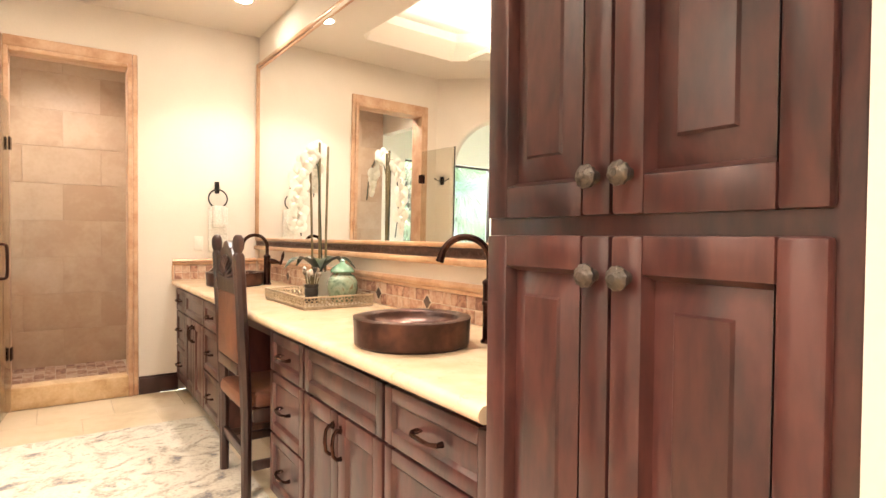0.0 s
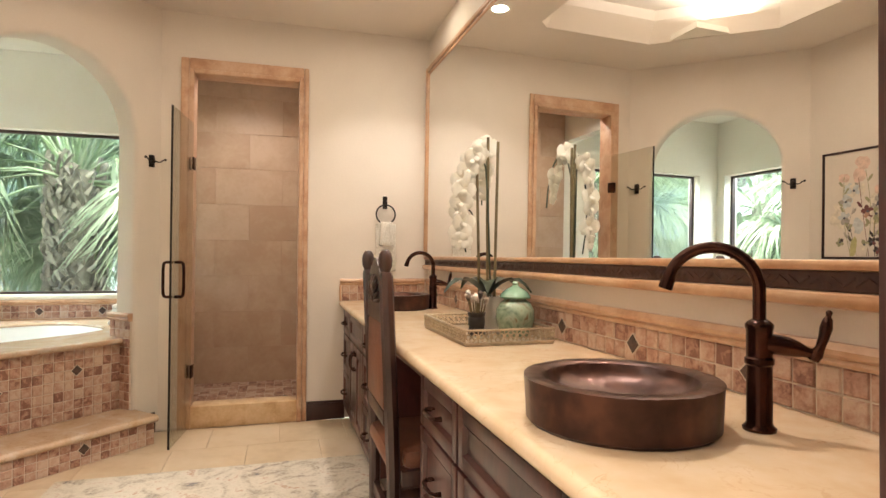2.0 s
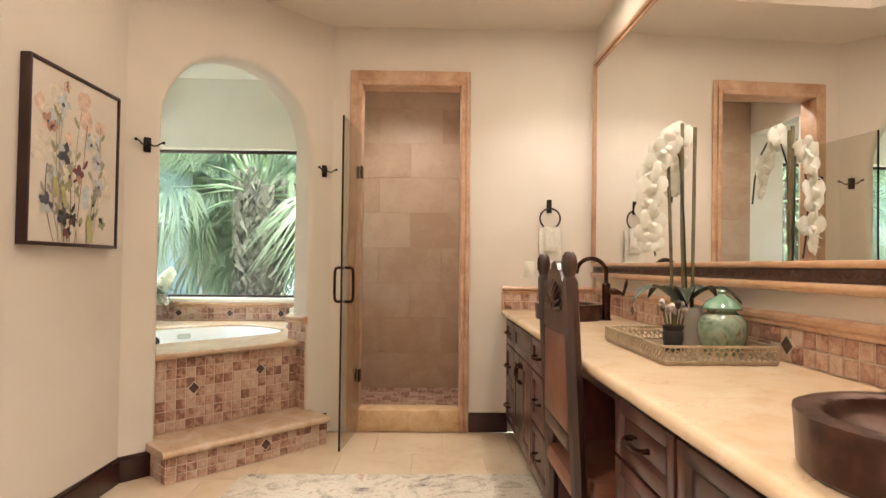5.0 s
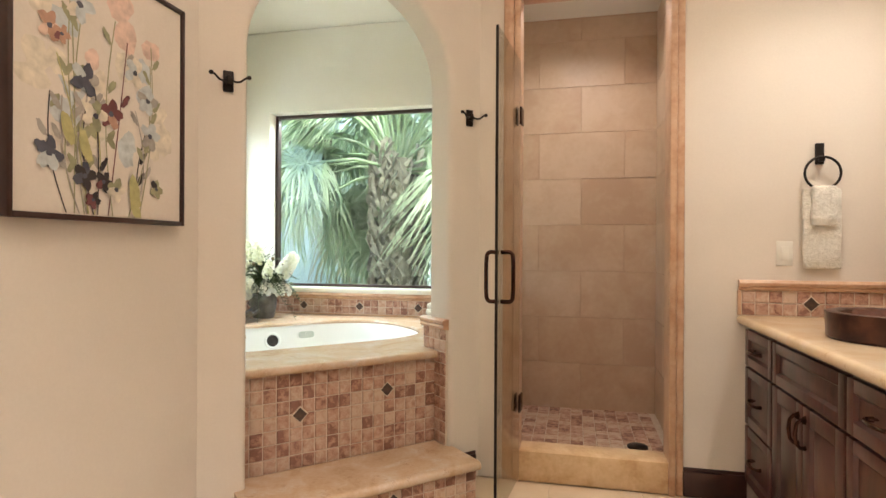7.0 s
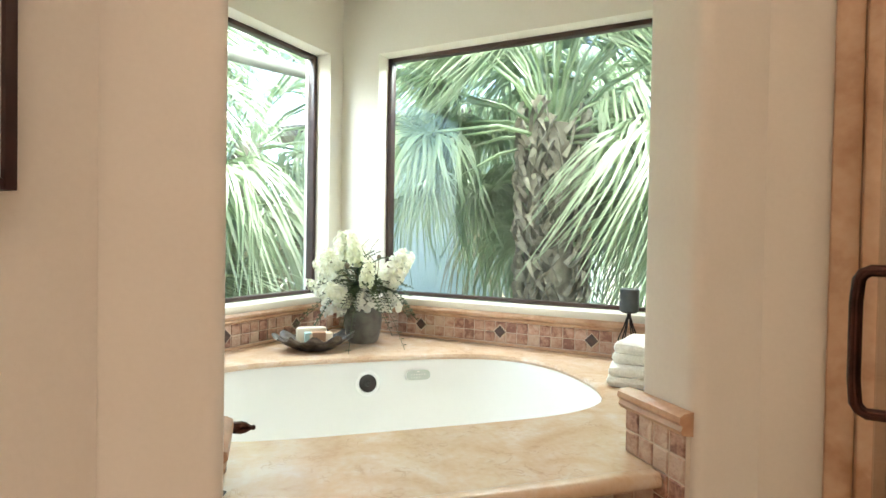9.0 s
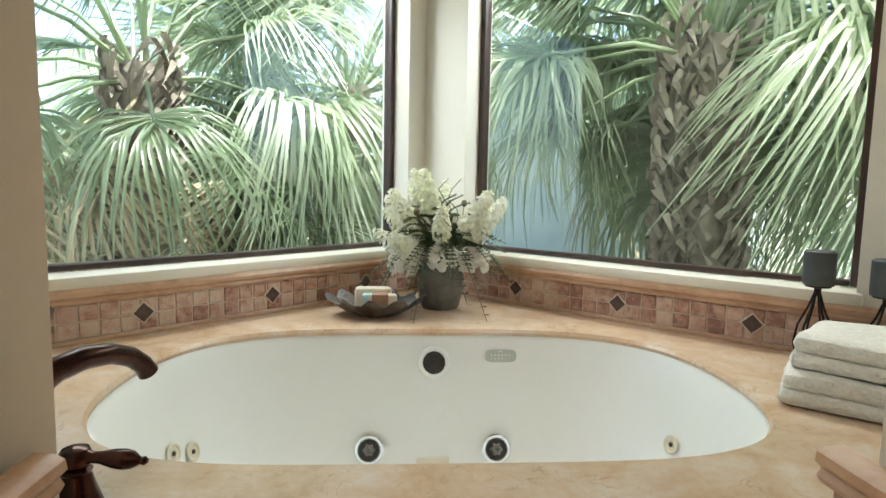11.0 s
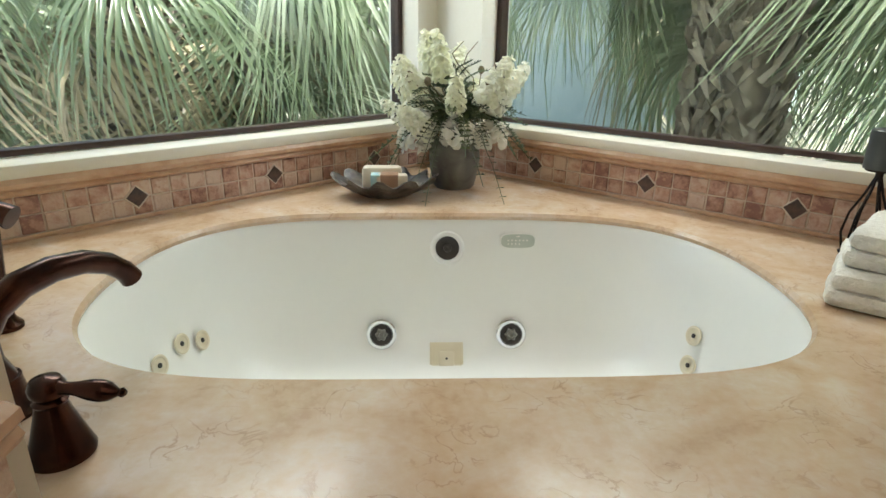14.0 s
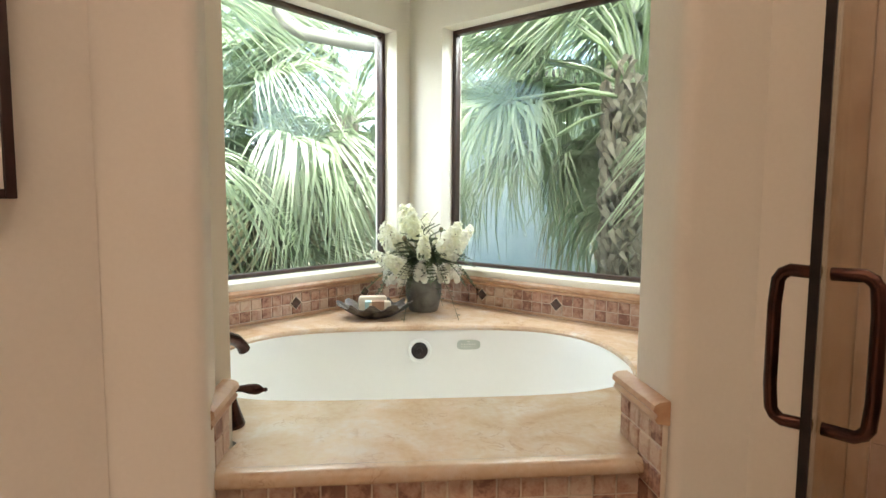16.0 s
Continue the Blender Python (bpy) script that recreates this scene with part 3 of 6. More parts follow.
def bar_pull(parent, x, z, w=0.11, upright=False):
    pts = [(-w / 2, 0, 0), (-w / 2, -0.018, 0), (-w * 0.36, -0.03, 0), (0, -0.034, 0), (w * 0.36, -0.03, 0), (w / 2, -0.018, 0), (w / 2, 0, 0)]
    bm = sweep(bmesh.new(), pts, [0.009, 0.007, 0.006, 0.0075, 0.006, 0.007, 0.009], 8)
    lathe(bm, [(0, 0.004), (0.014, 0.003), (0.016, 0)], 10, (-w / 2, 0, 0))
    part("handle", bm, BRONZE, parent, "dark bronze arched pull", pose(x, -0.02, z, 0, 90 if upright else 0, 0))


def vanity_unit(y_far, y_near, layout, label):
    """Local x runs from the far end towards the entry; fronts face west."""
    w = y_far - y_near
    cab = thing("vanity_cabinet", label, "cabinet", Matrix.Translation((0.88, y_far, 0)) @ TURN_E, "vanity cabinets")
    part("body", boxes(((0, 0, 0.09), (w, 0.64, 0.855)), bevel=0.003), WOOD, cab)
    part("toe_kick", boxes(((0.0, 0.05, 0), (w, 0.63, 0.089))), DARK, cab, "dark recessed plinth")
    g = 0.007
    if layout == "drawers":
        for z0, z1 in ((0.11, 0.375), (0.385, 0.655), (0.665, 0.835)):
            d = part("drawer", panel_front(bmesh.new(), w - 2 * g, z1 - z0, raised=False, rail=0.042), WOOD, cab, "", pose(g, 0, z0))
            bar_pull(d, w / 2 - g, (z1 - z0) / 2, min(0.12, w * 0.4))
    else:
        d = part("false_front", panel_front(bmesh.new(), w - 2 * g, 0.17, raised=False, rail=0.042), WOOD, cab, "", pose(g, 0, 0.665))
        dw = w / 2 - g - 0.002
        for i in range(2):
            d = part("door", panel_front(bmesh.new(), dw, 0.545, rail=0.06), WOOD, cab, "", pose(g + i * (dw + 0.004), 0, 0.11))
            bar_pull(d, dw - 0.03 if i == 0 else 0.03, 0.45, 0.10, True)
    return cab


V = "reddish-brown stained wooden vanity "
vanity_unit(1.505, 1.0, "drawers", V + "drawer bank beside the tall cabinet")
vanity_unit(2.168, 1.507, "doors", V + "cupboard under a copper sink")
vanity_unit(2.60, 2.170, "drawers", V + "drawer bank beside the knee space")
vanity_unit(4.03, 3.58, "drawers", V + "drawer bank beside the knee space")
vanity_unit(4.69, 4.032, "doors", V + "cupboard under a copper sink")
vanity_unit(NY - 0.004, 4.692, "drawers", V + "drawer bank against the shower wall")
structure("trim_knee_space", boxes(((EX - 0.02, 2.603, 0), (EX - 0.002, 3.577, 0.86))), DARK, "dark wood back of the knee space", "trim")
structure("trim_apron", boxes(((0.90, 2.603, 0.79), (0.92, 3.577, 0.855))), WOOD, "brown wood apron under the counter", "trim")

# counter with a rounded front edge
bm = bmesh.new()
prof = [(EX - 0.001, 0.857), (0.85, 0.857)] + [(0.845 - 0.0215 * math.sin(radians(a)), 0.8785 - 0.0215 * math.cos(radians(a))) for a in range(0, 181, 20)] + [(0.88, 0.90), (EX - 0.001, 0.90)]
a = [bm.verts.new((x, 1.0, z)) for x, z in prof]
b = [bm.verts.new((x, NY - 0.001, z)) for x, z in prof]
for i in range(len(prof) - 1):
    bm.faces.new((a[i], a[i + 1], b[i + 1], b[i]))
bm.faces.new(a)
bm.faces.new(b)
tagged(part("counter", bm, COUNTER), "honey limestone vanity counter with a bullnose edge", "counter")

# tall cabinet
cab = thing("tall_cabinet", "tall reddish-brown cabinet with raised panel doors", "cabinet", Matrix.Translation((0.845, 0.992, 0)) @ TURN_E)
part("body", boxes(((0, 0, 0.1), (0.70, 0.68, 2.75)), bevel=0.004), WOOD, cab)
part("plinth", boxes(((0.0, 0.04, 0), (0.70, 0.67, 0.099))), DARK, cab)
for i in range(2):
    for z0, z1, kz in ((0.13, 1.278, 1.08), (1.312, 2.70, 0.065)):
        d = part("door", panel_front(bmesh.new(), 0.323, z1 - z0, 0.026, 0.062, deep=True), WOOD, cab, "", pose(0.022 + i * 0.326, 0, z0))
        kx = 0.323 - 0.03 if i == 0 else 0.034
        bm = lathe(bmesh.new(), [(0, 0), (0.012, 0), (0.009, 0.010), (0.013, 0.016), (0.019, 0.022), (0.0205, 0.030), (0.016, 0.036), (0.010, 0.038), (0.007, 0.042), (0, 0.043)], 32, wave=lambda a, r, z: (1 + (0.05 * math.sin(10 * a) if r > 0.015 else 0), 0))
        part("knob", bm, PEWTER, d, "round textured pewter knob", pose(kx, -0.023, kz, 90, 0, 0))

# ---- mirror ----
MY0, MY1, MZ0, MZ1 = 1.0, 5.055, 1.165, 2.755
mir = thing("wall_mirror", "long mirror in a golden wooden frame above the vanity", "mirror", Matrix.Translation((EX, 0, 0)))
HANG = Matrix.Translation((-0.012, MY1, 1.9)) @ Matrix.Rotation(0.020, 4, "Z") @ Matrix.Rotation(0.0075, 4, "Y") @ Matrix.Translation((0, -MY1, -1.9))
part("mirror_glass", boxes(((-0.016, MY0 + 0.004, MZ0 + 0.075), (-0.010, MY1 - 0.05, MZ1 - 0.05))), MIRROR, mir, "", HANG)
part("backing", boxes(((-0.009, MY0 + 0.004, MZ0 + 0.075), (0.004, MY1 - 0.02, MZ1 - 0.03))), DARK, mir, "", HANG)
part("frame_side", boxes(((-0.030, MY1 - 0.034, MZ0 + 0.085), (0.012, MY1, MZ1)), ((-0.024, MY1 - 0.062, MZ0 + 0.085), (0.012, MY1 - 0.041, MZ1 - 0.04)), bevel=0.008), GOLDWOOD, mir, "", HANG)
part("frame_groove", boxes(((-0.019, MY1 - 0.0405, MZ0 + 0.086), (0.012, MY1 - 0.0345, MZ1 - 0.036))), BANDWOOD, mir, "dark groove in the frame", HANG)
part("frame_top", boxes(((-0.030, MY0, MZ1 - 0.034), (0.012, MY1 - 0.035, MZ1 - 0.001)), ((-0.024, MY0, MZ1 - 0.062), (0.012, MY1 - 0.063, MZ1 - 0.041)), bevel=0.008), GOLDWOOD, mir, "", HANG)
part("frame_groove", boxes(((-0.019, MY0, MZ1 - 0.0405), (0.012, MY1 - 0.042, MZ1 - 0.0345))), BANDWOOD, mir, "dark groove in the frame", HANG)
part("frame_bottom", boxes(((-0.044, MY0, MZ0 + 0.060), (0.10, MY1, MZ0 + 0.084)), bevel=0.009), GOLDWOOD, mir)
part("carved_band", boxes(((-0.03, MY0, MZ0 + 0.016), (0, MY1, MZ0 + 0.0595)), bevel=0.004), BANDWOOD, mir, "dark carved wooden band")
bm = bmesh.new()
for k in range(76):
    y = MY0 + 0.05 + k * 0.052
    sweep(bm, [(-0.031, y + 0.026 * i, MZ0 + 0.038 + (0.009 if (k + i) % 2 else -0.009)) for i in range(3)], 0.0028, 5)
part("carving", bm, BANDWOOD, mir)
part("frame_ledge", boxes(((-0.055, MY0, MZ0 - 0.018), (0, MY1, MZ0 + 0.015)), bevel=0.012), GOLDWOOD, mir)


# ---- copper sinks, taps ----
def copper_sink(x, y):
    s = thing("vessel_sink", "round hammered copper vessel sink on the counter", "sink", pose(x, y, TOP), "copper sinks")
    R, H = 0.204, 0.098
    prof = [(0.0, 0.0), (R - 0.012, 0.0), (R - 0.004, 0.008), (R, H - 0.01), (R + 0.001, H - 0.002), (R - 0.008, H), (R - 0.034, H - 0.001), (R - 0.042, H - 0.006)]
    prof += [((R - 0.044) * math.cos(radians(a)), H - 0.008 - 0.058 * math.sin(radians(a))) for a in range(8, 90, 9)] + [(0.022, 0.022), (0.0, 0.020)]
    rnd = random.Random(3)
    bm = lathe(bmesh.new(), prof, 96, wave=lambda a, r, z: (1 + rnd.uniform(-0.004, 0.004), rnd.uniform(-0.0008, 0.0008)))
    part("basin", bm, COPPER, s)
    part("drain", lathe(bmesh.new(), [(0, 0.029), (0.02, 0.028), (0.026, 0.025), (0.026, 0.02)], 20), BRONZE, s, "dark bronze drain")


def sink_faucet(x, y, a):
    f = thing("vessel_faucet", "tall oil-rubbed bronze gooseneck tap with side lever", "faucet", pose(x, y, TOP, 0, 0, a), "bronze taps")
    part("base", lathe(bmesh.new(), [(0, 0), (0.031, 0), (0.032, 0.006), (0.027, 0.011), (0.0245, 0.016), (0.0240, 0.132), (0.0275, 0.136), (0.0275, 0.146), (0.0245, 0.150), (0.0250, 0.205), (0.0265, 0.209), (0.0265, 0.216), (0.021, 0.222), (0.0145, 0.226), (0, 0.226)], 28), BRONZE, f)
    pts = [(0, 0, 0.215), (0, 0, 0.25), (0, 0, 0.28)] + arc((0.088, 0, 0.285), 0.088, 180, 14, 18) + [(0.181, 0, 0.283)]
    part("spout", sweep(bmesh.new(), pts, [0.0125] * (len(pts) - 3) + [0.0125, 0.0145, 0.0150], 16), BRONZE, f)
    hub = [(-0.015, 0, 0.178), (-0.036, 0, 0.176), (-0.052, 0, 0.173), (-0.066, 0, 0.170), (-0.080, 0, 0.166), (-0.092, 0, 0.163)]
    part("valve", sweep(bmesh.new(), hub, [0.021, 0.0205, 0.0195, 0.016, 0.011, 0.010], 16), BRONZE, f)
    grip = [(-0.092, 0, 0.150), (-0.097, 0, 0.162), (-0.104, 0, 0.176), (-0.110, 0, 0.196), (-0.114, 0, 0.216), (-0.117, 0, 0.232), (-0.118, 0, 0.238), (-0.119, 0, 0.246), (-0.120, 0, 0.250)]
    part("lever", sweep(bmesh.new(), grip, [0.010, 0.013, 0.0085, 0.0095, 0.0115, 0.0085, 0.0045, 0.0062, 0.003], 14), BRONZE, f)


copper_sink(1.082, 1.712)
copper_sink(1.15, 4.37)
sink_faucet(1.322, 1.582, 136)
sink_faucet(1.365, 4.30, 165)

# ---- tub ----
tub = thing("bathtub", "white glazed whirlpool tub set in a stone deck", "bathtub", DIAG)


def rim(a, s=1.0, back=0.0):
    """A flattened oval, local to the arch wall."""
    c, q = math.cos(a), math.sin(a)
    e = 0.54 if q > 0 else 0.42
    return (-0.005 + s * 0.828 * math.copysign(abs(c) ** e, c), 1.07 + s * (0.512 if q > 0 else 0.518) * math.copysign(abs(q) ** 0.87, q))


N = 96
bm = bmesh.new()
levels = [(1.03, DECK - 0.012), (1.0, DECK - 0.022), (0.985, DECK - 0.035), (0.96, DECK - 0.12), (0.94, DECK - 0.20), (0.915, DECK - 0.28), (0.85, DECK - 0.40), (0.75, DECK - 0.48), (0.60, DECK - 0.53), (0.02, DECK - 0.55)]
rings = [[bm.verts.new((*rim(2 * math.pi * k / N, s), z)) for k in range(N)] for s, z in levels]
for a, b in zip(rings, rings[1:]):
    for k in range(N):
        bm.faces.new((a[k], a[(k + 1) % N], b[(k + 1) % N], b[k]))
bm.faces.new(rings[-1])
part("basin", bm, TUBWHITE, tub)


def tub_spot(name, u, n, z, nx, ny, prof, mat, label, segs=20):
    """A round fitting on the tub's wall, facing (nx, ny) tilted up."""
    d = Vector((nx, ny, 0.28)).normalized()
    q = Vector((0, 0, 1)).rotation_difference(d)
    return part(name, lathe(bmesh.new(), prof, segs), mat, tub, label, Matrix.LocRotScale((u, n, z), q, None))


RINGP = [(0.030, 0.0), (0.044, 0.0), (0.045, 0.005), (0.041, 0.008), (0.034, 0.007), (0.030, 0.002), (0.028, -0.004)]


def jet(u, n, z, nx, ny, ring, disc, s=1.0, eyeball=True):
    tub_spot("jet_ring", u, n, z, nx, ny, [(r * s, h * s) for r, h in RINGP], ring, "round jet ring", 32)
    tub_spot("jet_cup", u, n, z, nx, ny, [(0.031 * s, 0.004 * s), (0.024 * s, 0.001 * s), (0, 0.0015 * s)], disc, "recessed jet cup", 28)
    star = [(0.008, 0.002), (0.017, 0.003), (0.0165, 0.010), (0.013, 0.014), (0.008, 0.014), (0.006, 0.006), (0, 0.005)]
    nub = [(0.011, 0.003), (0.010, 0.006), (0.005, 0.007), (0, 0.004)]
    prof = [(r * s, h * s) for r, h in (star if eyeball else nub)]
    d = Vector((nx, ny, 0.28)).normalized()
    bm = lathe(bmesh.new(), prof, 36, wave=(lambda a, r, h: (1 + (0.16 * math.cos(6 * a) if r > 0.012 * s else 0), 0)) if eyeball else None)
    part("jet_nozzle", bm, JETGREY if eyeball else BLACK, tub, "jet nozzle", Matrix.LocRotScale((u, n, z), Vector((0, 0, 1)).rotation_difference(d), None))


jet(0.020, 1.552, 0.557, 0, -1, TUBWHITE, BLACK, 1.32, False)
jet(-0.208, 1.482, 0.262, 0, -1, CHROME, BLACK, 1.18)
jet(0.245, 1.479, 0.262, 0, -1, CHROME, BLACK, 1.18)
for u, n, z in ((-0.750, 1.162, 0.407), (-0.724, 1.24, 0.376), (-0.757, 1.035, 0.413), (0.740, 1.181, 0.411), (0.714, 1.138, 0.337)):
    jet(u, n, z, -1 if u > 0 else 1, -0.25, CREAM, CREAM, 0.66, False)
bm = boxes(((-0.058, 0, -0.056), (0.058, 0.004, 0.056)), bevel=0.0035)
for k in range(13):
    x = -0.048 + k * 0.008
    for z0, z1 in ((-0.050, -0.028), (0.028, 0.050)) + (((-0.024, -0.002), (0.002, 0.024)) if abs(x) > 0.029 else ()):
        box(bm, (x - 0.0026, 0.003, z0), (x + 0.0026, 0.0075, z1))
box(bm, (-0.026, 0.003, -0.025), (0.026, 0.0075, 0.025), 0.003)
grille = part("suction_grille", bm, CREAM, tub, "square cream suction grille", pose(0.018, 1.437, 0.19, 32, 0, 180))
part("screw", lathe(bmesh.new(), [(0.004, 0.0), (0.0035, 0.0015), (0, 0.002)], 12), BLACK, grille, "dark centre screw", pose(0, 0.0075, 0, -90, 0, 0))
bm = bmesh.new()
for ring in (0.0, 0.0045):
    vs = [bm.verts.new((0.064 * math.copysign(abs(math.cos(a)) ** 0.5, math.cos(a)), -ring, 0.029 * math.copysign(abs(math.sin(a)) ** 0.6, math.sin(a)))) for a in [2 * math.pi * (k + 0.5) / 40 for k in range(40)]]
    bm.faces.new(vs)
    if ring:
        for k in range(40):
            bm.faces.new((low[k], low[(k + 1) % 40], vs[(k + 1) % 40], vs[k]))
    low = vs
panel = part("control_panel", bm, TUBWHITE, tub, "oval white-edged control panel", pose(0.263, 1.553, 0.583, -10, 0, 0))
bm = bmesh.new()
bm.faces.new([bm.verts.new((0.058 * math.copysign(abs(math.cos(a)) ** 0.5, math.cos(a)), -0.0065, 0.0235 * math.copysign(abs(math.sin(a)) ** 0.6, math.sin(a)))) for a in [2 * math.pi * (k + 0.5) / 40 for k in range(40)]])
part("face", bm, PANEL, panel, "grey-green panel face")
bm = boxes(((-0.006, -0.0085, 0.014), (0.006, -0.0066, 0.018)))
for k in range(6):
    box(bm, (-0.036 + k * 0.013, -0.0085, 0.000), (-0.031 + k * 0.013, -0.0066, 0.005))
    if k < 4:
        box(bm, (-0.036 + k * 0.013, -0.0085, -0.012), (-0.032 + k * 0.013, -0.0066, -0.008))
part("buttons", bm, POTWHITE, panel, "small pale buttons")

# stone deck, cut out round the tub
bm = bmesh.new()
inv = DIAG.inverted()
outer = [inv @ Vector((x, y, 0)) for x, y in ((AX, AY), (AX, AS), (-1.48, AS))] + [Vector((-AW - JL, 0.12, 0)), Vector((AW, 0.12, 0))] + [inv @ Vector((x, y, 0)) for x, y in ((AE, 5.2), (AE, AY))]


def hit_outline(a):
    """Where a ray from the tub's middle meets the deck's outline."""
    o, d, best = Vector((0, 1.07)), Vector((math.cos(a), math.sin(a))), 9
    for p, q in zip(outer, outer[1:] + outer[:1]):
        p, q = p.to_2d(), q.to_2d()
        e = q - p
        den = d.x * e.y - d.y * e.x
        if abs(den) > 1e-9:
            t = ((p.x - o.x) * e.y - (p.y - o.y) * e.x) / den
            s = ((p.x - o.x) * d.y - (p.y - o.y) * d.x) / den
            if 0 < t < best and -1e-6 <= s <= 1 + 1e-6:
                best = t
    return o + d * best


angs = []
for k in range(N * 2):
    p = Vector(rim(2 * math.pi * k / (N * 2)))
    angs.append((math.atan2(p.y - 1.07, p.x), p))
angs += [(math.atan2(p.y - 1.07, p.x), None) for p in outer]
angs.sort(key=lambda v: v[0])
for i, (a, p) in enumerate(angs):
    if p is None:
        angs[i] = (a, (angs[i - 1][1] + angs[(i + 1) % len(angs)][1]) / 2 if angs[i - 1][1] is not None and angs[(i + 1) % len(angs)][1] is not None else angs[i - 1][1])
rows = []
for a, p in angs:
    h = hit_outline(a)
    d = (p - Vector((0, 1.07))).normalized()
    rows.append([bm.verts.new((*(p), DECK - 0.03)), bm.verts.new((*(p - d * 0.006), DECK - 0.012)), bm.verts.new((*(p + d * 0.002), DECK - 0.001)), bm.verts.new((*(p + d * 0.012), DECK)), bm.verts.new((h.x, h.y, DECK))])
for a, b in zip(rows, rows[1:] + rows[:1]):
    for k in range(4):
        bm.faces.new((a[k], a[k + 1], b[k + 1], b[k]))
structure("tub_deck", bm, DECKSTONE, "honed honey limestone deck around the tub", "deck", DIAG)


def nosing(bm, u0, u1, n0, n1, z, h=0.04):
    """A slab with a rounded front edge."""
    prof = [(n1, z - h), (n0 + h / 2, z - h)] + [(n0 + h / 2 - h / 2 * math.sin(radians(a)), z - h / 2 - h / 2 * math.cos(radians(a))) for a in range(20, 161, 20)] + [(n0 + h / 2, z), (n1, z)]
    a = [bm.verts.new((u0, n, q)) for n, q in prof]
    b = [bm.verts.new((u1, n, q)) for n, q in prof]
    for i in range(len(prof)):
        j = (i + 1) % len(prof)
        bm.faces.new((a[i], a[j], b[j], b[i]))
    bm.faces.new(a)
    bm.faces.new(b)
    return bm


structure("deck_edge", nosing(bmesh.new(), -AW - JL + 0.018, AW - 0.022, 0.078, 0.1195, DECK), DECKSTONE, "rounded limestone front edge of the tub deck", "trim", DIAG)
structure("tub_riser", boxes(((-AW - JL, 0.12, 0), (AW, 0.15, DECK - 0.04))), GROUT, "grouted tub front behind the mosaic", "riser", DIAG)
SW = 0.535
structure("tub_step", boxes(((-SW, -0.23, 0), (SW - 0.02, -0.002, 0.145)), ((-AW + 0.001, -0.002, 0), (AW - 0.001, 0.12, 0.145))), GROUT, "grouted step up to the tub behind its mosaic", "step", DIAG)
structure("step_tread", nosing(bmesh.new(), -SW - 0.025, SW - 0.01, -0.262, -0.001, 0.19, 0.045), DECKSTONE, "limestone step tread with a rounded nose", "step", DIAG)
structure("step_tread_inner", boxes(((-AW - JL, -0.001, 0.146), (AW - 0.001, 0.12, 0.19))), DECKSTONE, "limestone step tread inside the arch", "step", DIAG)
for s in (-1, 1):
    face, n0 = (AW + JL, 0.042) if s < 0 else (AW, 0.004)
    u0, u1 = sorted((s * face, s * (face - 0.012)))
    structure("jamb_bed", boxes(((u0, n0 + 0.008, 0.19), (u1, AT + 0.03, 0.795))), GROUT, "grouted jamb behind the mosaic", "trim", DIAG)
    bm = bmesh.new()
    cap = [(0.0, 0.79), (0.03, 0.795), (0.036, 0.805), (0.030, 0.815), (0.040, 0.825), (0.038, 0.838), (0.026, 0.845), (0.0, 0.847)]
    a = [bm.verts.new((s * (face - d), n0, z)) for d, z in cap]
    b = [bm.verts.new((s * (face - d), AT + 0.035, z)) for d, z in cap]
    for i in range(len(cap)):
        j = (i + 1) % len(cap)
        bm.faces.new((a[i], a[j], b[j], b[i]))
    bm.faces.new(a)
    bm.faces.new(b)
    structure("jamb_cap", bm, TRIM, "moulded honey stone cap on the arch jamb", "trim", DIAG)


def cap_rail(name, m, w, z, h=0.05):
    bm = bmesh.new()
    prof = [(0, 0), (-0.014, 0.0), (-0.018, 0.008), (-0.013, 0.016), (-0.024, 0.024), (-0.026, 0.036), (-0.016, h), (0, h)]
    a = [bm.verts.new((0, y, z + q)) for y, q in prof]
    b = [bm.verts.new((w, y, z + q)) for y, q in prof]
    for i in range(len(prof)):
        j = (i + 1) % len(prof)
        bm.faces.new((a[i], a[j], b[j], b[i]))
    bm.faces.new(a)
    bm.faces.new(b)
    structure(name, bm, TRIM, "moulded honey stone cap rail over the mosaic", "trim", m)


def strip(name, m, w, z, h=0.013):
    structure(name, boxes(((0, -0.012, z), (w, 0, z + h)), bevel=0.004), TRIM, "thin honey stone strip under the mosaic", "trim", m)


EAST = Matrix.Translation((EX, NY - 0.002, 0)) @ TURN_E
WESTF = Matrix.Translation((AX, AS, 0)) @ Matrix.Rotation(radians(90), 4, "Z")
NORTHF = Matrix.Translation((AX, AY, 0))
VANN = Matrix.Translation((0.83, NY, 0))
cap_rail("cap_alcove", WESTF, AY - AS - 0.03, 0.803)
cap_rail("cap_alcove", NORTHF @ Matrix.Translation((0.0, 0, 0)), AE - AX, 0.803)
strip("strip_alcove", WESTF, AY - AS - 0.014, DECK)
strip("strip_alcove", NORTHF, AE - AX, DECK)
cap_rail("cap_backsplash", EAST, 4.07, 1.022)
cap_rail("cap_backsplash", VANN, 0.67, 1.022)
structure("splash_end", boxes(((0.87, 1.0, 0.9), (EX - 0.03, 1.022, 1.04)), bevel=0.006), TRIM, "honey stone side splash against the tall cabinet", "trim")
structure("splash_edge", boxes(((0.825, NY - 0.02, 0.901), (0.84, NY, 1.021)), bevel=0.004), TRIM, "honey stone edge strip of the backsplash", "trim")


# ---- chair ----
def curve_pts(p, q, sag, n=8):
    p, q, s = Vector(p), Vector(q), Vector(sag)
    return [p.lerp(q, i / n) + s * math.sin(math.pi * i / n) for i in range(n + 1)]


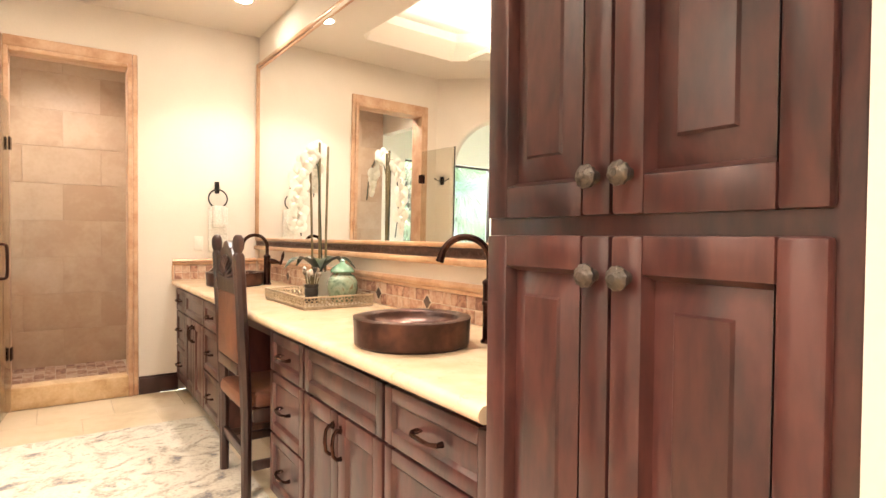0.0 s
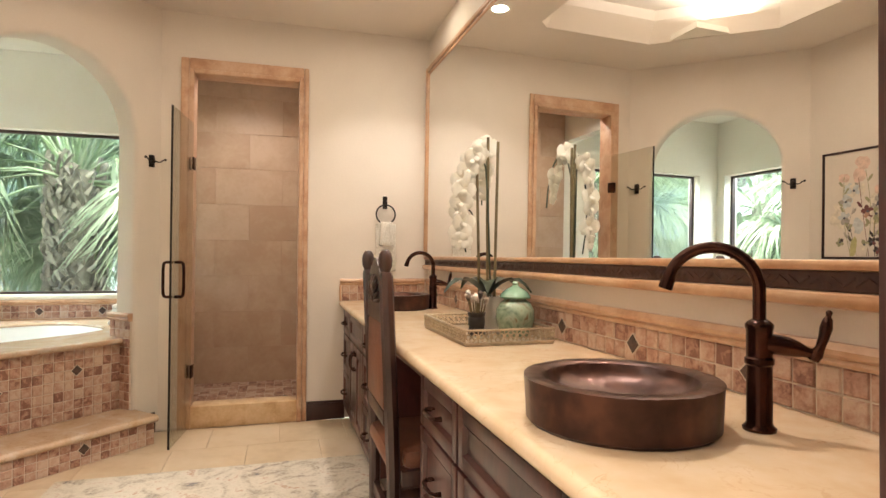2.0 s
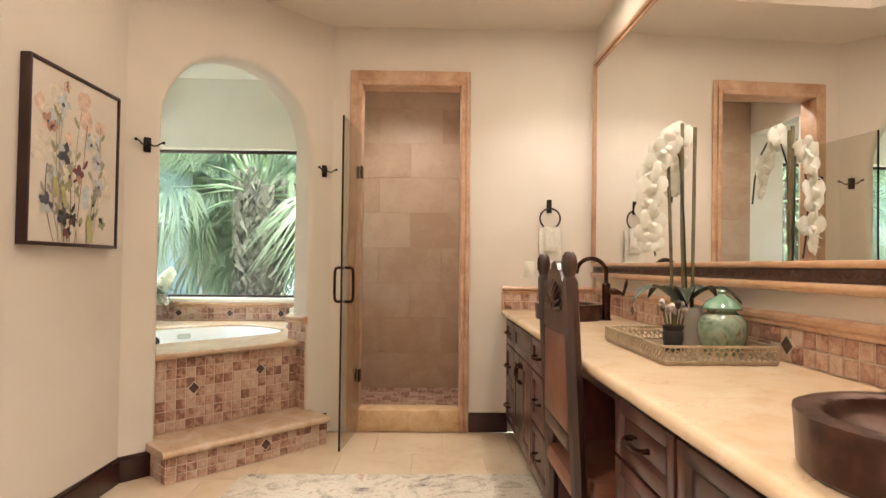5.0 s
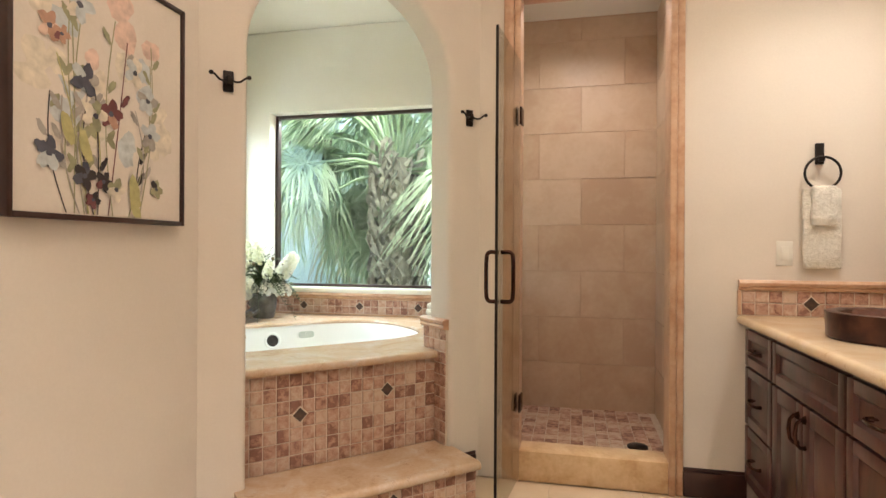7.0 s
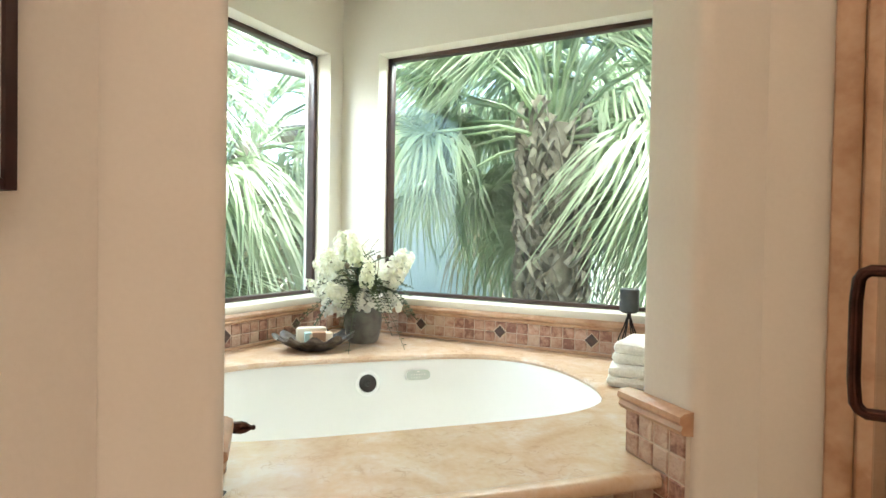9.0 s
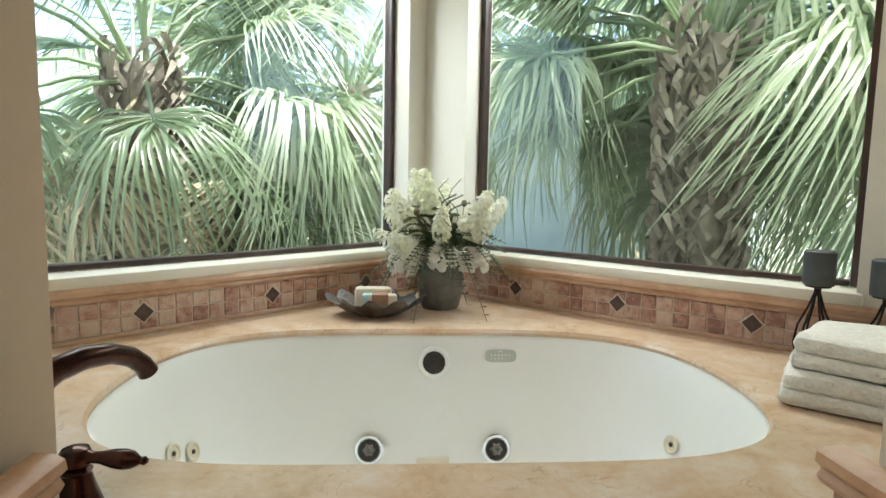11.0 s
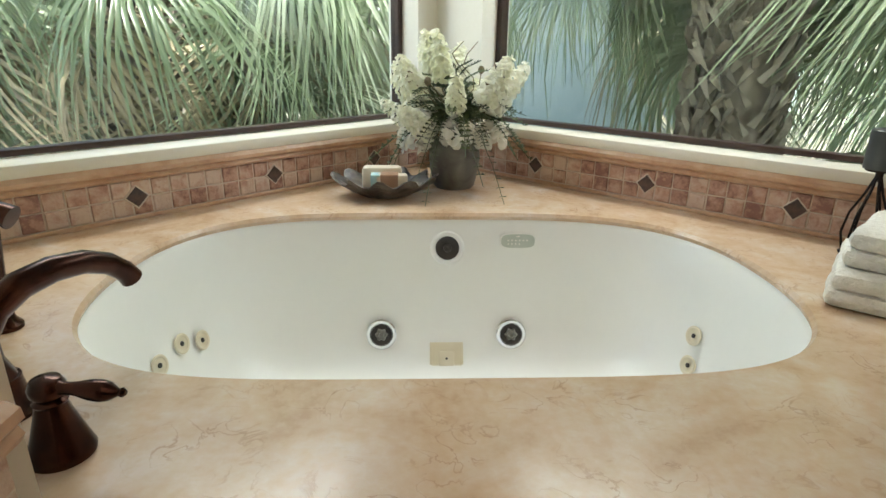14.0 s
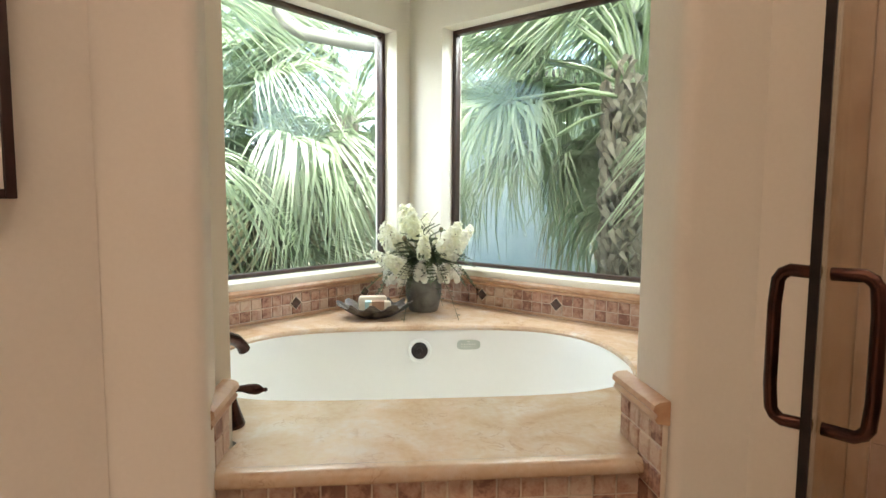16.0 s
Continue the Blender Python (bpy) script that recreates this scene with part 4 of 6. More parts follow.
chair = thing("vanity_chair", "dark carved wooden chair with brown leather seat", "chair", Matrix.Translation((0.80, 2.98, 0)))
# local x towards the vanity, y across
for y in (-0.215, 0.215):
    pts = [(0.0, y, 0), (0.0, y, 0.40), (-0.005, y, 0.55), (-0.035, y, 1.17), (-0.038, y, 1.185)]
    bm = sweep(bmesh.new(), pts, [0.024, 0.026, 0.028, 0.027, 0.022], 8)
    lathe(bm, [(0, 1.275), (0.014, 1.272), (0.024, 1.258), (0.028, 1.235), (0.026, 1.21), (0.018, 1.19), (0.022, 1.18)], 14, (-0.038, y, 0))
    part("back_post", bm, DARK, chair)
    part("front_leg", boxes(((0.41, y - 0.024, 0), (0.458, y + 0.024, 0.43)), bevel=0.006), DARK, chair)
    part("side_stretcher", boxes(((0.028, y - 0.013, 0.14), (0.409, y + 0.013, 0.185)), bevel=0.004), DARK, chair)
    part("side_rail", boxes(((0.03, y - 0.015, 0.375), (0.409, y + 0.015, 0.432)), bevel=0.004), DARK, chair)
part("front_stretcher", boxes(((0.42, -0.19, 0.20), (0.445, 0.19, 0.25)), bevel=0.004), DARK, chair)
part("back_stretcher", boxes(((-0.012, -0.187, 0.20), (0.012, 0.187, 0.25)), bevel=0.004), DARK, chair)
bm = boxes(((-0.03, -0.20, 0.437), (0.475, 0.20, 0.52)), ((0.035, -0.235, 0.437), (0.475, 0.235, 0.515)), bevel=0.03)
part("seat", bm, LEATHER, chair, "padded brown leather seat")
bm = bmesh.new()
crest = [(-0.187, 0.99), (-0.187, 1.165), (-0.13, 1.17), (-0.10, 1.205), (-0.06, 1.212), (-0.045, 1.235), (0, 1.245), (0.045, 1.235), (0.06, 1.212), (0.10, 1.205), (0.13, 1.17), (0.187, 1.165), (0.187, 0.99)]
a = [bm.verts.new((-0.043 - 0.0 * z, y, z)) for y, z in crest]
b = [bm.verts.new((-0.010, y, z)) for y, z in crest]
bm.faces.new(a)
bm.faces.new(b)
for i in range(len(crest)):
    j = (i + 1) % len(crest)
    bm.faces.new((a[i], a[j], b[j], b[i]))
part("crest_rail", bm, DARK, chair, "dark crest rail carved with a shell")
bm = bmesh.new()
for k in range(11):
    an = math.pi * (k + 0.5) / 11
    sweep(bm, [(-0.046, 0.03 * math.cos(an), 1.06 + 0.03 * math.sin(an)), (-0.051, 0.08 * math.cos(an), 1.06 + 0.075 * math.sin(an)), (-0.045, 0.125 * math.cos(an), 1.06 + 0.115 * math.sin(an))], [0.004, 0.010, 0.006], 6)
part("shell_carving", bm, DARK, chair)
bm = bmesh.new()
box(bm, (-0.038, -0.187, 0.60), (-0.002, 0.187, 0.655), 0.005)
part("lower_rail", bm, DARK, chair)
bm = boxes(((-0.040, -0.187, 0.657), (0.0, 0.187, 0.988)), bevel=0.012)
part("back_panel", bm, LEATHER, chair, "brown leather back panel")

# ---- rug ----
bm = bmesh.new()
box(bm, (-0.78, 1.55, 0.0), (0.90, 4.20, 0.012), 0.004)
tagged(part("rug", bm, RUG), "faded cream and grey patterned rug on tile", "rug")

# ---- tray and what stands on it ----
tray = thing("vanity_tray", "champagne metal tray with pierced quatrefoil sides", "tray", pose(1.26, 3.045, TOP))
TW, TL, TH = 0.19, 0.315, 0.062
part("base", boxes(((-TW, -TL, 0), (TW, TL, 0.008)), bevel=0.003), TRAY, tray)
for (x0, y0), (x1, y1) in (((-TW, -TL), (TW, -TL)), ((TW, -TL), (TW, TL)), ((TW, TL), (-TW, TL)), ((-TW, TL), (-TW, -TL))):
    bm = bmesh.new()
    L = math.hypot(x1 - x0, y1 - y0)
    d = Vector(((x1 - x0) / L, (y1 - y0) / L, 0))
    o = Vector((x0, y0, 0))
    sweep(bm, [o + Vector((0, 0, TH)), o + d * L + Vector((0, 0, TH))], 0.005, 6)
    sweep(bm, [o + Vector((0, 0, 0.012)), o + d * L + Vector((0, 0, 0.012))], 0.004, 6)
    n = round(L / 0.055)
    for k in range(n):
        c = o + d * (L * (k + 0.5) / n) + Vector((0, 0, 0.037))
        for s, e in ((1, 0), (-1, 0), (0, 1), (0, -1)):
            cc = c + d * (s * 0.013) + Vector((0, 0, e * 0.012))
            sweep(bm, arc(cc, 0.0105, 0, 360, 10, d), 0.0028, 5, cap=False)
        sweep(bm, [c + d * (L / n / 2) - Vector((0, 0, 0.025)), c + d * (L / n / 2) + Vector((0, 0, 0.025))], 0.003, 5)
    part("pierced_side", bm, TRAY, tray)

jar = thing("ginger_jar", "glossy green crackle-glazed ginger jar with a lid", "jar", pose(1.365, 2.93, TOP + 0.008))
part("body", lathe(bmesh.new(), [(0, 0), (0.055, 0), (0.06, 0.006), (0.078, 0.04), (0.086, 0.08), (0.083, 0.115), (0.065, 0.145), (0.05, 0.155), (0.048, 0.165), (0, 0.165)], 36), CERAMIC, jar)
part("lid", lathe(bmesh.new(), [(0.066, 0.163), (0.068, 0.170), (0.055, 0.190), (0.034, 0.205), (0.018, 0.213), (0.012, 0.220), (0.014, 0.228), (0.008, 0.236), (0, 0.238)], 36), LIDGREEN, jar, "pale green domed lid")

cup = thing("brush_holder", "dark ribbed cup full of make-up brushes", "holder", pose(1.205, 2.98, TOP + 0.008))
part("cup", lathe(bmesh.new(), [(0, 0), (0.036, 0), (0.037, 0.01), (0.034, 0.04), (0.037, 0.045), (0.037, 0.075), (0.034, 0.08), (0.038, 0.088), (0.04, 0.10), (0.034, 0.10), (0.032, 0.02), (0, 0.02)], 24), BLACK, cup)
rb = random.Random(5)
for k in range(9):
    an, tl = k * 2.4, rb.uniform(0.3, 1)
    top = (0.042 * tl * math.cos(an), 0.042 * tl * math.sin(an), rb.uniform(0.13, 0.165))
    b = part("brush", sweep(bmesh.new(), [(0.3 * top[0], 0.3 * top[1], 0.03), top], 0.0035, 6), STEM, cup)
    part("bristles", sweep(bmesh.new(), [top, (top[0] * 1.1, top[1] * 1.1, top[2] + 0.012), (top[0] * 1.15, top[1] * 1.15, top[2] + 0.025), (top[0] * 1.2, top[1] * 1.2, top[2] + 0.034)], [0.005, 0.011, 0.012, 0.004], 8), BRISTLE, b)


# ---- orchid ----
def petal(bm, c, d, up, w, l):
    """A cupped petal from c along d."""
    d, up = Vector(d).normalized(), Vector(up).normalized()
    s = d.cross(up).normalized()
    c = Vector(c)
    rows = []
    for t, k, h in ((0, 0.25, 0), (0.35, 0.9, 0.10), (0.7, 1.0, 0.12), (0.95, 0.55, 0.02), (1.02, 0.1, -0.02)):
        rows.append([bm.verts.new(c + d * (l * t) + s * (w * k * q / 2) + up * (l * (h - abs(q) * 0.10))) for q in (-1, 0, 1)])
    for a, b in zip(rows, rows[1:]):
        for i in range(2):
            bm.faces.new((a[i], a[i + 1], b[i + 1], b[i]))


def orchid_bloom(face, rnd, s):
    bm = bmesh.new()
    f = Vector(face).normalized()
    up = (Vector((0, 0, 1)) - f * f.z).normalized()
    sd = f.cross(up)
    for an, w, l in ((90, 0.8, 0.9), (180, 1.15, 1.0), (0, 1.15, 1.0), (225, 0.75, 0.9), (315, 0.75, 0.9)):
        a = radians(an + rnd.uniform(-8, 8))
        petal(bm, (0, 0, 0), sd * math.cos(a) + up * math.sin(a) + f * rnd.uniform(0.05, 0.3), f, s * w, s * l)
    petal(bm, f * 0.006, f - up * 0.6, up, s * 0.4, s * 0.45)
    return bm


orchid = thing("orchid", "white moth orchid in a white pot with tall stakes", "plant", pose(1.31, 3.13, TOP + 0.008) @ Matrix.Scale(1.25, 4))
part("pot", lathe(bmesh.new(), [(0, 0), (0.045, 0), (0.048, 0.005), (0.06, 0.12), (0.062, 0.128), (0.056, 0.128), (0.054, 0.11), (0, 0.11)], 28), POTWHITE, orchid)
for x, y, h in ((0.0, 0.0, 0.72), (0.02, -0.02, 0.70), (-0.02, 0.03, 0.62)):
    part("stake", sweep(bmesh.new(), [(x, y, 0.10), (x * 1.5, y * 1.3, h)], 0.0055, 6), STEM, orchid, "thin brown bamboo stake")
ro = random.Random(11)
stem_a = [Vector(p) for p in ((0, 0, 0.1), (0.0, 0.01, 0.4), (0.005, 0.02, 0.60), (0.01, 0.05, 0.69), (0.018, 0.09, 0.70), (0.026, 0.125, 0.65), (0.032, 0.15, 0.57), (0.034, 0.16, 0.48))]
stem_b = [Vector(p) for p in ((0.01, -0.01, 0.1), (0.0, -0.01, 0.4), (-0.008, 0.0, 0.60), (-0.025, 0.015, 0.68), (-0.055, 0.03, 0.64), (-0.08, 0.045, 0.55), (-0.09, 0.05, 0.46), (-0.085, 0.05, 0.37), (-0.07, 0.045, 0.29))]
for st, blooms in ((stem_a, 9), (stem_b, 12)):
    part("flower_stem", sweep(bmesh.new(), st, 0.0032, 6), LEAF, orchid)
    for k in range(blooms):
        f = 0.33 + 0.66 * k / blooms
        i = min(int(f * (len(st) - 1)), len(st) - 2)
        p = st[i].lerp(st[i + 1], f * (len(st) - 1) - i)
        if f < 0.40:
            continue
        face = Vector((-0.35 + ro.uniform(-0.5, 0.5), -0.9 + ro.uniform(-0.3, 0.4), ro.uniform(-0.3, 0.1)))
        part("bloom", orchid_bloom(face, ro, ro.uniform(0.040, 0.049)), PETAL, orchid, "", Matrix.Translation(p + face.normalized() * 0.02), 60)
for an, l in ((200, 0.20), (250, 0.17), (20, 0.15), (310, 0.18), (110, 0.16)):
    a = radians(an)
    bm = bmesh.new()
    rows = []
    for t in range(7):
        f = t / 6
        w = 0.032 * math.sin(math.pi * (0.1 + 0.88 * f))
        c = Vector((math.cos(a) * l * f, math.sin(a) * l * f, 0.12 + 0.09 * math.sin(2.2 * f) - 0.05 * f * f))
        sd = Vector((-math.sin(a), math.cos(a), 0))
        rows.append([bm.verts.new(c - sd * w + Vector((0, 0, 0.008))), bm.verts.new(c), bm.verts.new(c + sd * w + Vector((0, 0, 0.008)))])
    for p, q in zip(rows, rows[1:]):
        for i in range(2):
            bm.faces.new((p[i], p[i + 1], q[i + 1], q[i]))
    part("leaf", bm, LEAF, orchid, "broad dark strap leaf", None, 60)


# ---- hooks, towel ring, picture, downlights ----
def robe_hook(u):
    h = thing("robe_hook", "dark iron double robe hook on the arch wall", "hook", DIAG @ Matrix.Translation((u, 0, 1.905)), "robe hooks")
    part("back_plate", boxes(((-0.021, -0.012, -0.045), (0.021, -0.0005, 0.042)), ((-0.012, -0.030, -0.018), (0.012, -0.012, 0.02)), bevel=0.005), IRON, h)
    for s in (-1, 1):
        pts = [(s * 0.01, -0.024, 0.0), (s * 0.026, -0.034, -0.008), (s * 0.043, -0.042, -0.006), (s * 0.058, -0.048, 0.008), (s * 0.07, -0.05, 0.014)]
        bm = sweep(bmesh.new(), pts, 0.0045, 8)
        lathe(bm, [(0, -0.01), (0.008, -0.006), (0.01, 0), (0.008, 0.006), (0, 0.01)], 10, (s * 0.074, -0.05, 0.014))
        part("hook_arm", bm, IRON, h)


robe_hook(-0.592)
robe_hook(0.622)

ring = thing("towel_ring", "dark iron towel ring on the plaster wall", "towel ring", pose(1.175, NY, 1.66))
part("back_plate", boxes(((-0.019, -0.014, -0.04), (0.019, -0.0005, 0.06)), ((-0.012, -0.045, -0.03), (0.012, -0.014, -0.005)), bevel=0.005), IRON, ring)
part("ring", sweep(bmesh.new(), arc((0, -0.045, -0.085), 0.075, 0, 360, 28), 0.006, 8, cap=False), IRON, ring)


def folded_towel(name, w, z0, z1, y, t, label):
    bm = bmesh.new()
    box(bm, (-w / 2, y - t, z0), (w / 2, y, z1), t * 0.4)
    bmesh.ops.subdivide_edges(bm, edges=bm.edges, cuts=3, use_grid_fill=True)
    for v in bm.verts:
        v.co.y += 0.004 * math.sin(v.co.x * 70 + v.co.z * 9)
        v.co.x += 0.003 * math.sin(v.co.z * 40)
    for k in range(2):
        box(bm, (-w / 2 - 0.001, y - t - 0.003, z0 + 0.03 + k * 0.012), (w / 2 + 0.001, y - t + 0.002, z0 + 0.036 + k * 0.012))
    return bm


sw = thing("switch_plate", "small cream wall switch plate beside a towel", "switch", pose(1.03, NY, 1.20))
part("plate", boxes(((-0.036, -0.006, -0.058), (0.036, -0.0005, 0.058)), bevel=0.003), POTWHITE, sw)
part("rocker", boxes(((-0.016, -0.010, -0.033), (0.016, -0.0062, 0.033)), bevel=0.002), POTWHITE, sw)
tw = thing("hand_towel", "white terry towels folded over an iron ring", "towel", pose(1.18, NY, 0))
part("outer_towel", folded_towel("t", 0.16, 1.13, 1.505, -0.012, 0.024, ""), TOWEL, tw)
part("inner_towel", folded_towel("t", 0.105, 1.33, 1.515, -0.038, 0.022, ""), TOWEL, tw)

pic = thing("framed_print", "watercolour flower print in a dark brown frame", "picture", pose(WX, 3.60, 1.70, 0, 0, 90))
PW, PH = 0.345, 0.405
for a, b in (((-PW, -0.045, -PH), (-PW + 0.016, -0.001, PH)), ((PW - 0.016, -0.045, -PH), (PW, -0.001, PH)), ((-PW + 0.0165, -0.045, PH - 0.016), (PW - 0.0165, -0.001, PH)), ((-PW + 0.0165, -0.045, -PH), (PW - 0.0165, -0.001, -PH + 0.016))):
    part("frame_bar", boxes((a, b), bevel=0.002), BASEWOOD, pic)
part("canvas", boxes(((-PW + 0.017, -0.036, -PH + 0.017), (PW - 0.017, -0.004, PH - 0.017))), CANVAS, pic, "pale canvas")
rp = random.Random(21)
layer = [0]


def blot(x, z, rx, rz, ang, col):
    """A soft-edged painted patch."""
    layer[0] += 1
    bm = bmesh.new()
    y = -0.0365 - layer[0] * 0.00003
    n = 14
    vs = []
    for k in range(n):
        a = 2 * math.pi * k / n
        q = 1 + rp.uniform(-0.18, 0.18)
        px, pz = rx * math.cos(a) * q, rz * math.sin(a) * q
        c, s = math.cos(ang), math.sin(ang)
        vs.append(bm.verts.new((min(PW - 0.02, max(-PW + 0.02, x + c * px - s * pz)), y, min(PH - 0.02, max(-PH + 0.02, z + s * px + c * pz)))))
    bm.faces.new(vs)
    return bm


groups = {k: bmesh.new() for k in PAINTS}


def add(col, bm):
    me = bpy.data.meshes.new("t")
    bm.to_mesh(me)
    bm.free()
    groups[col].from_mesh(me)
    bpy.data.meshes.remove(me)


def painted_flower(x, z, s, cols, petals=5):
    for k in range(petals):
        a = 2 * math.pi * k / petals + rp.uniform(-0.3, 0.3)
        add(rp.choice(cols), blot(x + s * 0.6 * math.cos(a), z + s * 0.6 * math.sin(a), s * 0.62, s * 0.42, a, None))
    add("navy", blot(x, z, s * 0.25, s * 0.22, 0, None))


def painted_stem(x0, z0, x1, z1, col, w=0.0022):
    bend = rp.uniform(-0.04, 0.04)
    bm = bmesh.new()
    layer[0] += 1
    y = -0.0365 - layer[0] * 0.00003
    pts = [(x0 + (x1 - x0) * i / 8 + bend * math.sin(math.pi * i / 8), z0 + (z1 - z0) * i / 8) for i in range(9)]
    for (a, b), (c, d) in zip(pts, pts[1:]):
        bm.faces.new([bm.verts.new(p) for p in ((a - w, y, b), (a + w, y, b), (c + w, y, d), (c - w, y, d))])
    add(col, bm)
    for i in (3, 5, 7):
        s = rp.choice((-1, 1))
        add(rp.choice((col, "grey", "sage")), blot(pts[i][0] + s * 0.02, pts[i][1] + 0.02, 0.010, 0.026, -s * 0.6, None))


for k in range(26):
    add(rp.choice(("pale", "pale", "blush", "blue")), blot(rp.uniform(-0.28, 0.28), rp.uniform(-0.2, 0.3), rp.uniform(0.02, 0.05), rp.uniform(0.03, 0.06), rp.uniform(0, 3), None))
for k in range(17):
    x = rp.uniform(-0.24, 0.26)
    painted_stem(x * 0.6 + rp.uniform(-0.05, 0.05), -PH + 0.02, x, rp.uniform(-0.1, 0.28), rp.choice(("grey", "sage", "plum", "olive", "black")))
for x, z, s, cols, in ((-0.10, 0.02, 0.055, ("navy", "blue", "grey")), (0.0, -0.06, 0.05, ("plum", "rust")), (-0.06, -0.08, 0.05, ("sage", "pale")), (0.16, 0.02, 0.05, ("blue", "grey")), (0.10, 0.10, 0.05, ("blue", "pale")), (-0.22, 0.14, 0.045, ("rust", "blush")), (-0.18, 0.13, 0.03, ("plum", "rust")),
                       (-0.12, 0.24, 0.055, ("blue", "pale")), (0.17, -0.10, 0.05, ("blue", "grey")), (-0.22, -0.22, 0.05, ("blue", "navy")), (-0.10, -0.27, 0.045, ("black", "navy")), (-0.03, -0.28, 0.035, ("black", "plum")), (-0.07, -0.34, 0.03, ("black", "plum")), (0.20, -0.28, 0.035, ("black", "sage")), (-0.10, 0.33, 0.03, ("rust", "blush")), (0.02, -0.30, 0.04, ("sage", "pale"))):
    painted_flower(x, z, s * 0.82, cols)
for x, z in ((-0.16, -0.14), (-0.10, -0.18), (0.10, -0.30), (0.10, -0.35)):
    add("olive", blot(x, z, 0.02, 0.055, 0.3, None))
for k, b in groups.items():
    tagged(part("painted_" + k, b, PAINTS[k], pic), kind="stuff")


def downlight(x, y, z):
    d = thing("downlight", "small white recessed ceiling downlight, switched on", "ceiling light", pose(x, y, z), "recessed downlights")
    part("trim_ring", lathe(bmesh.new(), [(0.075, 0.0), (0.072, -0.006), (0.058, -0.004), (0.055, 0.0)], 28), POTWHITE, d)
    b = part("bulb", lathe(bmesh.new(), [(0.054, -0.002), (0.03, -0.004), (0, -0.005)], 24), GLOW, d, "glowing bulb")
    b.visible_shadow = False


# fixtures for the room spots; the last three are added out of view
for lx, ly in ((1.2, 4.33), (1.2, 2.3), (-1.0, 1.4), (-0.3, -0.3)):
    downlight(lx, ly, CEIL - 0.001)

# ---- tub taps ----
spout = thing("tub_spout", "dark bronze arched tub filler on the deck", "faucet", DIAG @ Matrix.Translation((-0.705, 0.465, DECK)))
part("flange", lathe(bmesh.new(), [(0, 0), (0.043, 0), (0.044, 0.006), (0.040, 0.012), (0.034, 0.035), (0.031, 0.055), (0.031, 0.062), (0, 0.062)], 28), BRONZE, spout)
bend = [(0, 0, 0.05), (-0.006, -0.010, 0.09), (-0.006, -0.006, 0.13), (0.004, 0.018, 0.163), (0.022, 0.058, 0.185), (0.044, 0.105, 0.193), (0.066, 0.152, 0.188), (0.084, 0.190, 0.171), (0.096, 0.216, 0.147), (0.101, 0.227, 0.128)]
part("spout", sweep(bmesh.new(), bend, [0.030, 0.027, 0.0245, 0.0235, 0.0225, 0.0215, 0.0205, 0.0195, 0.019, 0.020], 18), BRONZE, spout)


def lever_tap(u, n, ang):
    h = thing("tub_lever", "dark bronze lever tap on the tub deck", "faucet", DIAG @ pose(u, n, DECK, 0, 0, ang) @ Matrix.Scale(1.12, 4), "tub levers")
    part("bell", lathe(bmesh.new(), [(0, 0), (0.037, 0), (0.038, 0.005), (0.036, 0.010), (0.028, 0.035), (0.021, 0.058), (0.0175, 0.072), (0.0195, 0.076), (0.015, 0.080), (0, 0.080)], 28), BRONZE, h)
    part("hub", lathe(bmesh.new(), [(0, 0.078), (0.014, 0.079), (0.020, 0.087), (0.0205, 0.096), (0.016, 0.105), (0.006, 0.109), (0, 0.109)], 24), BRONZE, h)
    grip = [(0.010, 0, 0.094), (0.024, 0, 0.094), (0.036, 0, 0.094), (0.052, 0, 0.0935), (0.066, 0, 0.093), (0.076, 0, 0.0925), (0.083, 0, 0.092), (0.087, 0, 0.092), (0.092, 0, 0.092), (0.096, 0, 0.092)]
    part("lever", sweep(bmesh.new(), grip, [0.011, 0.0075, 0.0085, 0.0125, 0.0135, 0.0115, 0.007, 0.0045, 0.006, 0.003], 14), BRONZE, h)


lever_tap(-0.568, 0.372, -6)
spray = thing("hand_shower", "dark bronze hand shower standing in its holder", "hand shower", DIAG @ Matrix.Translation((-0.89, 0.745, DECK)))
part("holder", lathe(bmesh.new(), [(0, 0), (0.03, 0), (0.03, 0.008), (0.02, 0.02), (0.016, 0.05), (0, 0.05)], 20), BRONZE, spray)
part("wand", sweep(bmesh.new(), [(0, 0, 0.045), (0.004, 0.0, 0.12), (0.012, 0.0, 0.20), (0.014, 0, 0.215)], [0.014, 0.018, 0.019, 0.014], 14), BRONZE, spray)
part("spray_head", sweep(bmesh.new(), [(-0.005, 0, 0.232), (0.02, 0.0, 0.24), (0.05, 0.0, 0.232), (0.062, 0, 0.226)], [0.022, 0.024, 0.022, 0.024], 14), BRONZE, spray)

# ---- things on the tub deck ----
vase = thing("flower_vase", "dark stone pot overflowing with cream and white flowers", "flowers", DIAG @ pose(0.065, 1.98, DECK) @ Matrix.Scale(1.25, 4))
part("pot", lathe(bmesh.new(), [(0, 0), (0.06, 0), (0.066, 0.008), (0.078, 0.06), (0.082, 0.10), (0.078, 0.14), (0.07, 0.15), (0.066, 0.14), (0, 0.12)], 32), VASE, vase)
rv = random.Random(8)


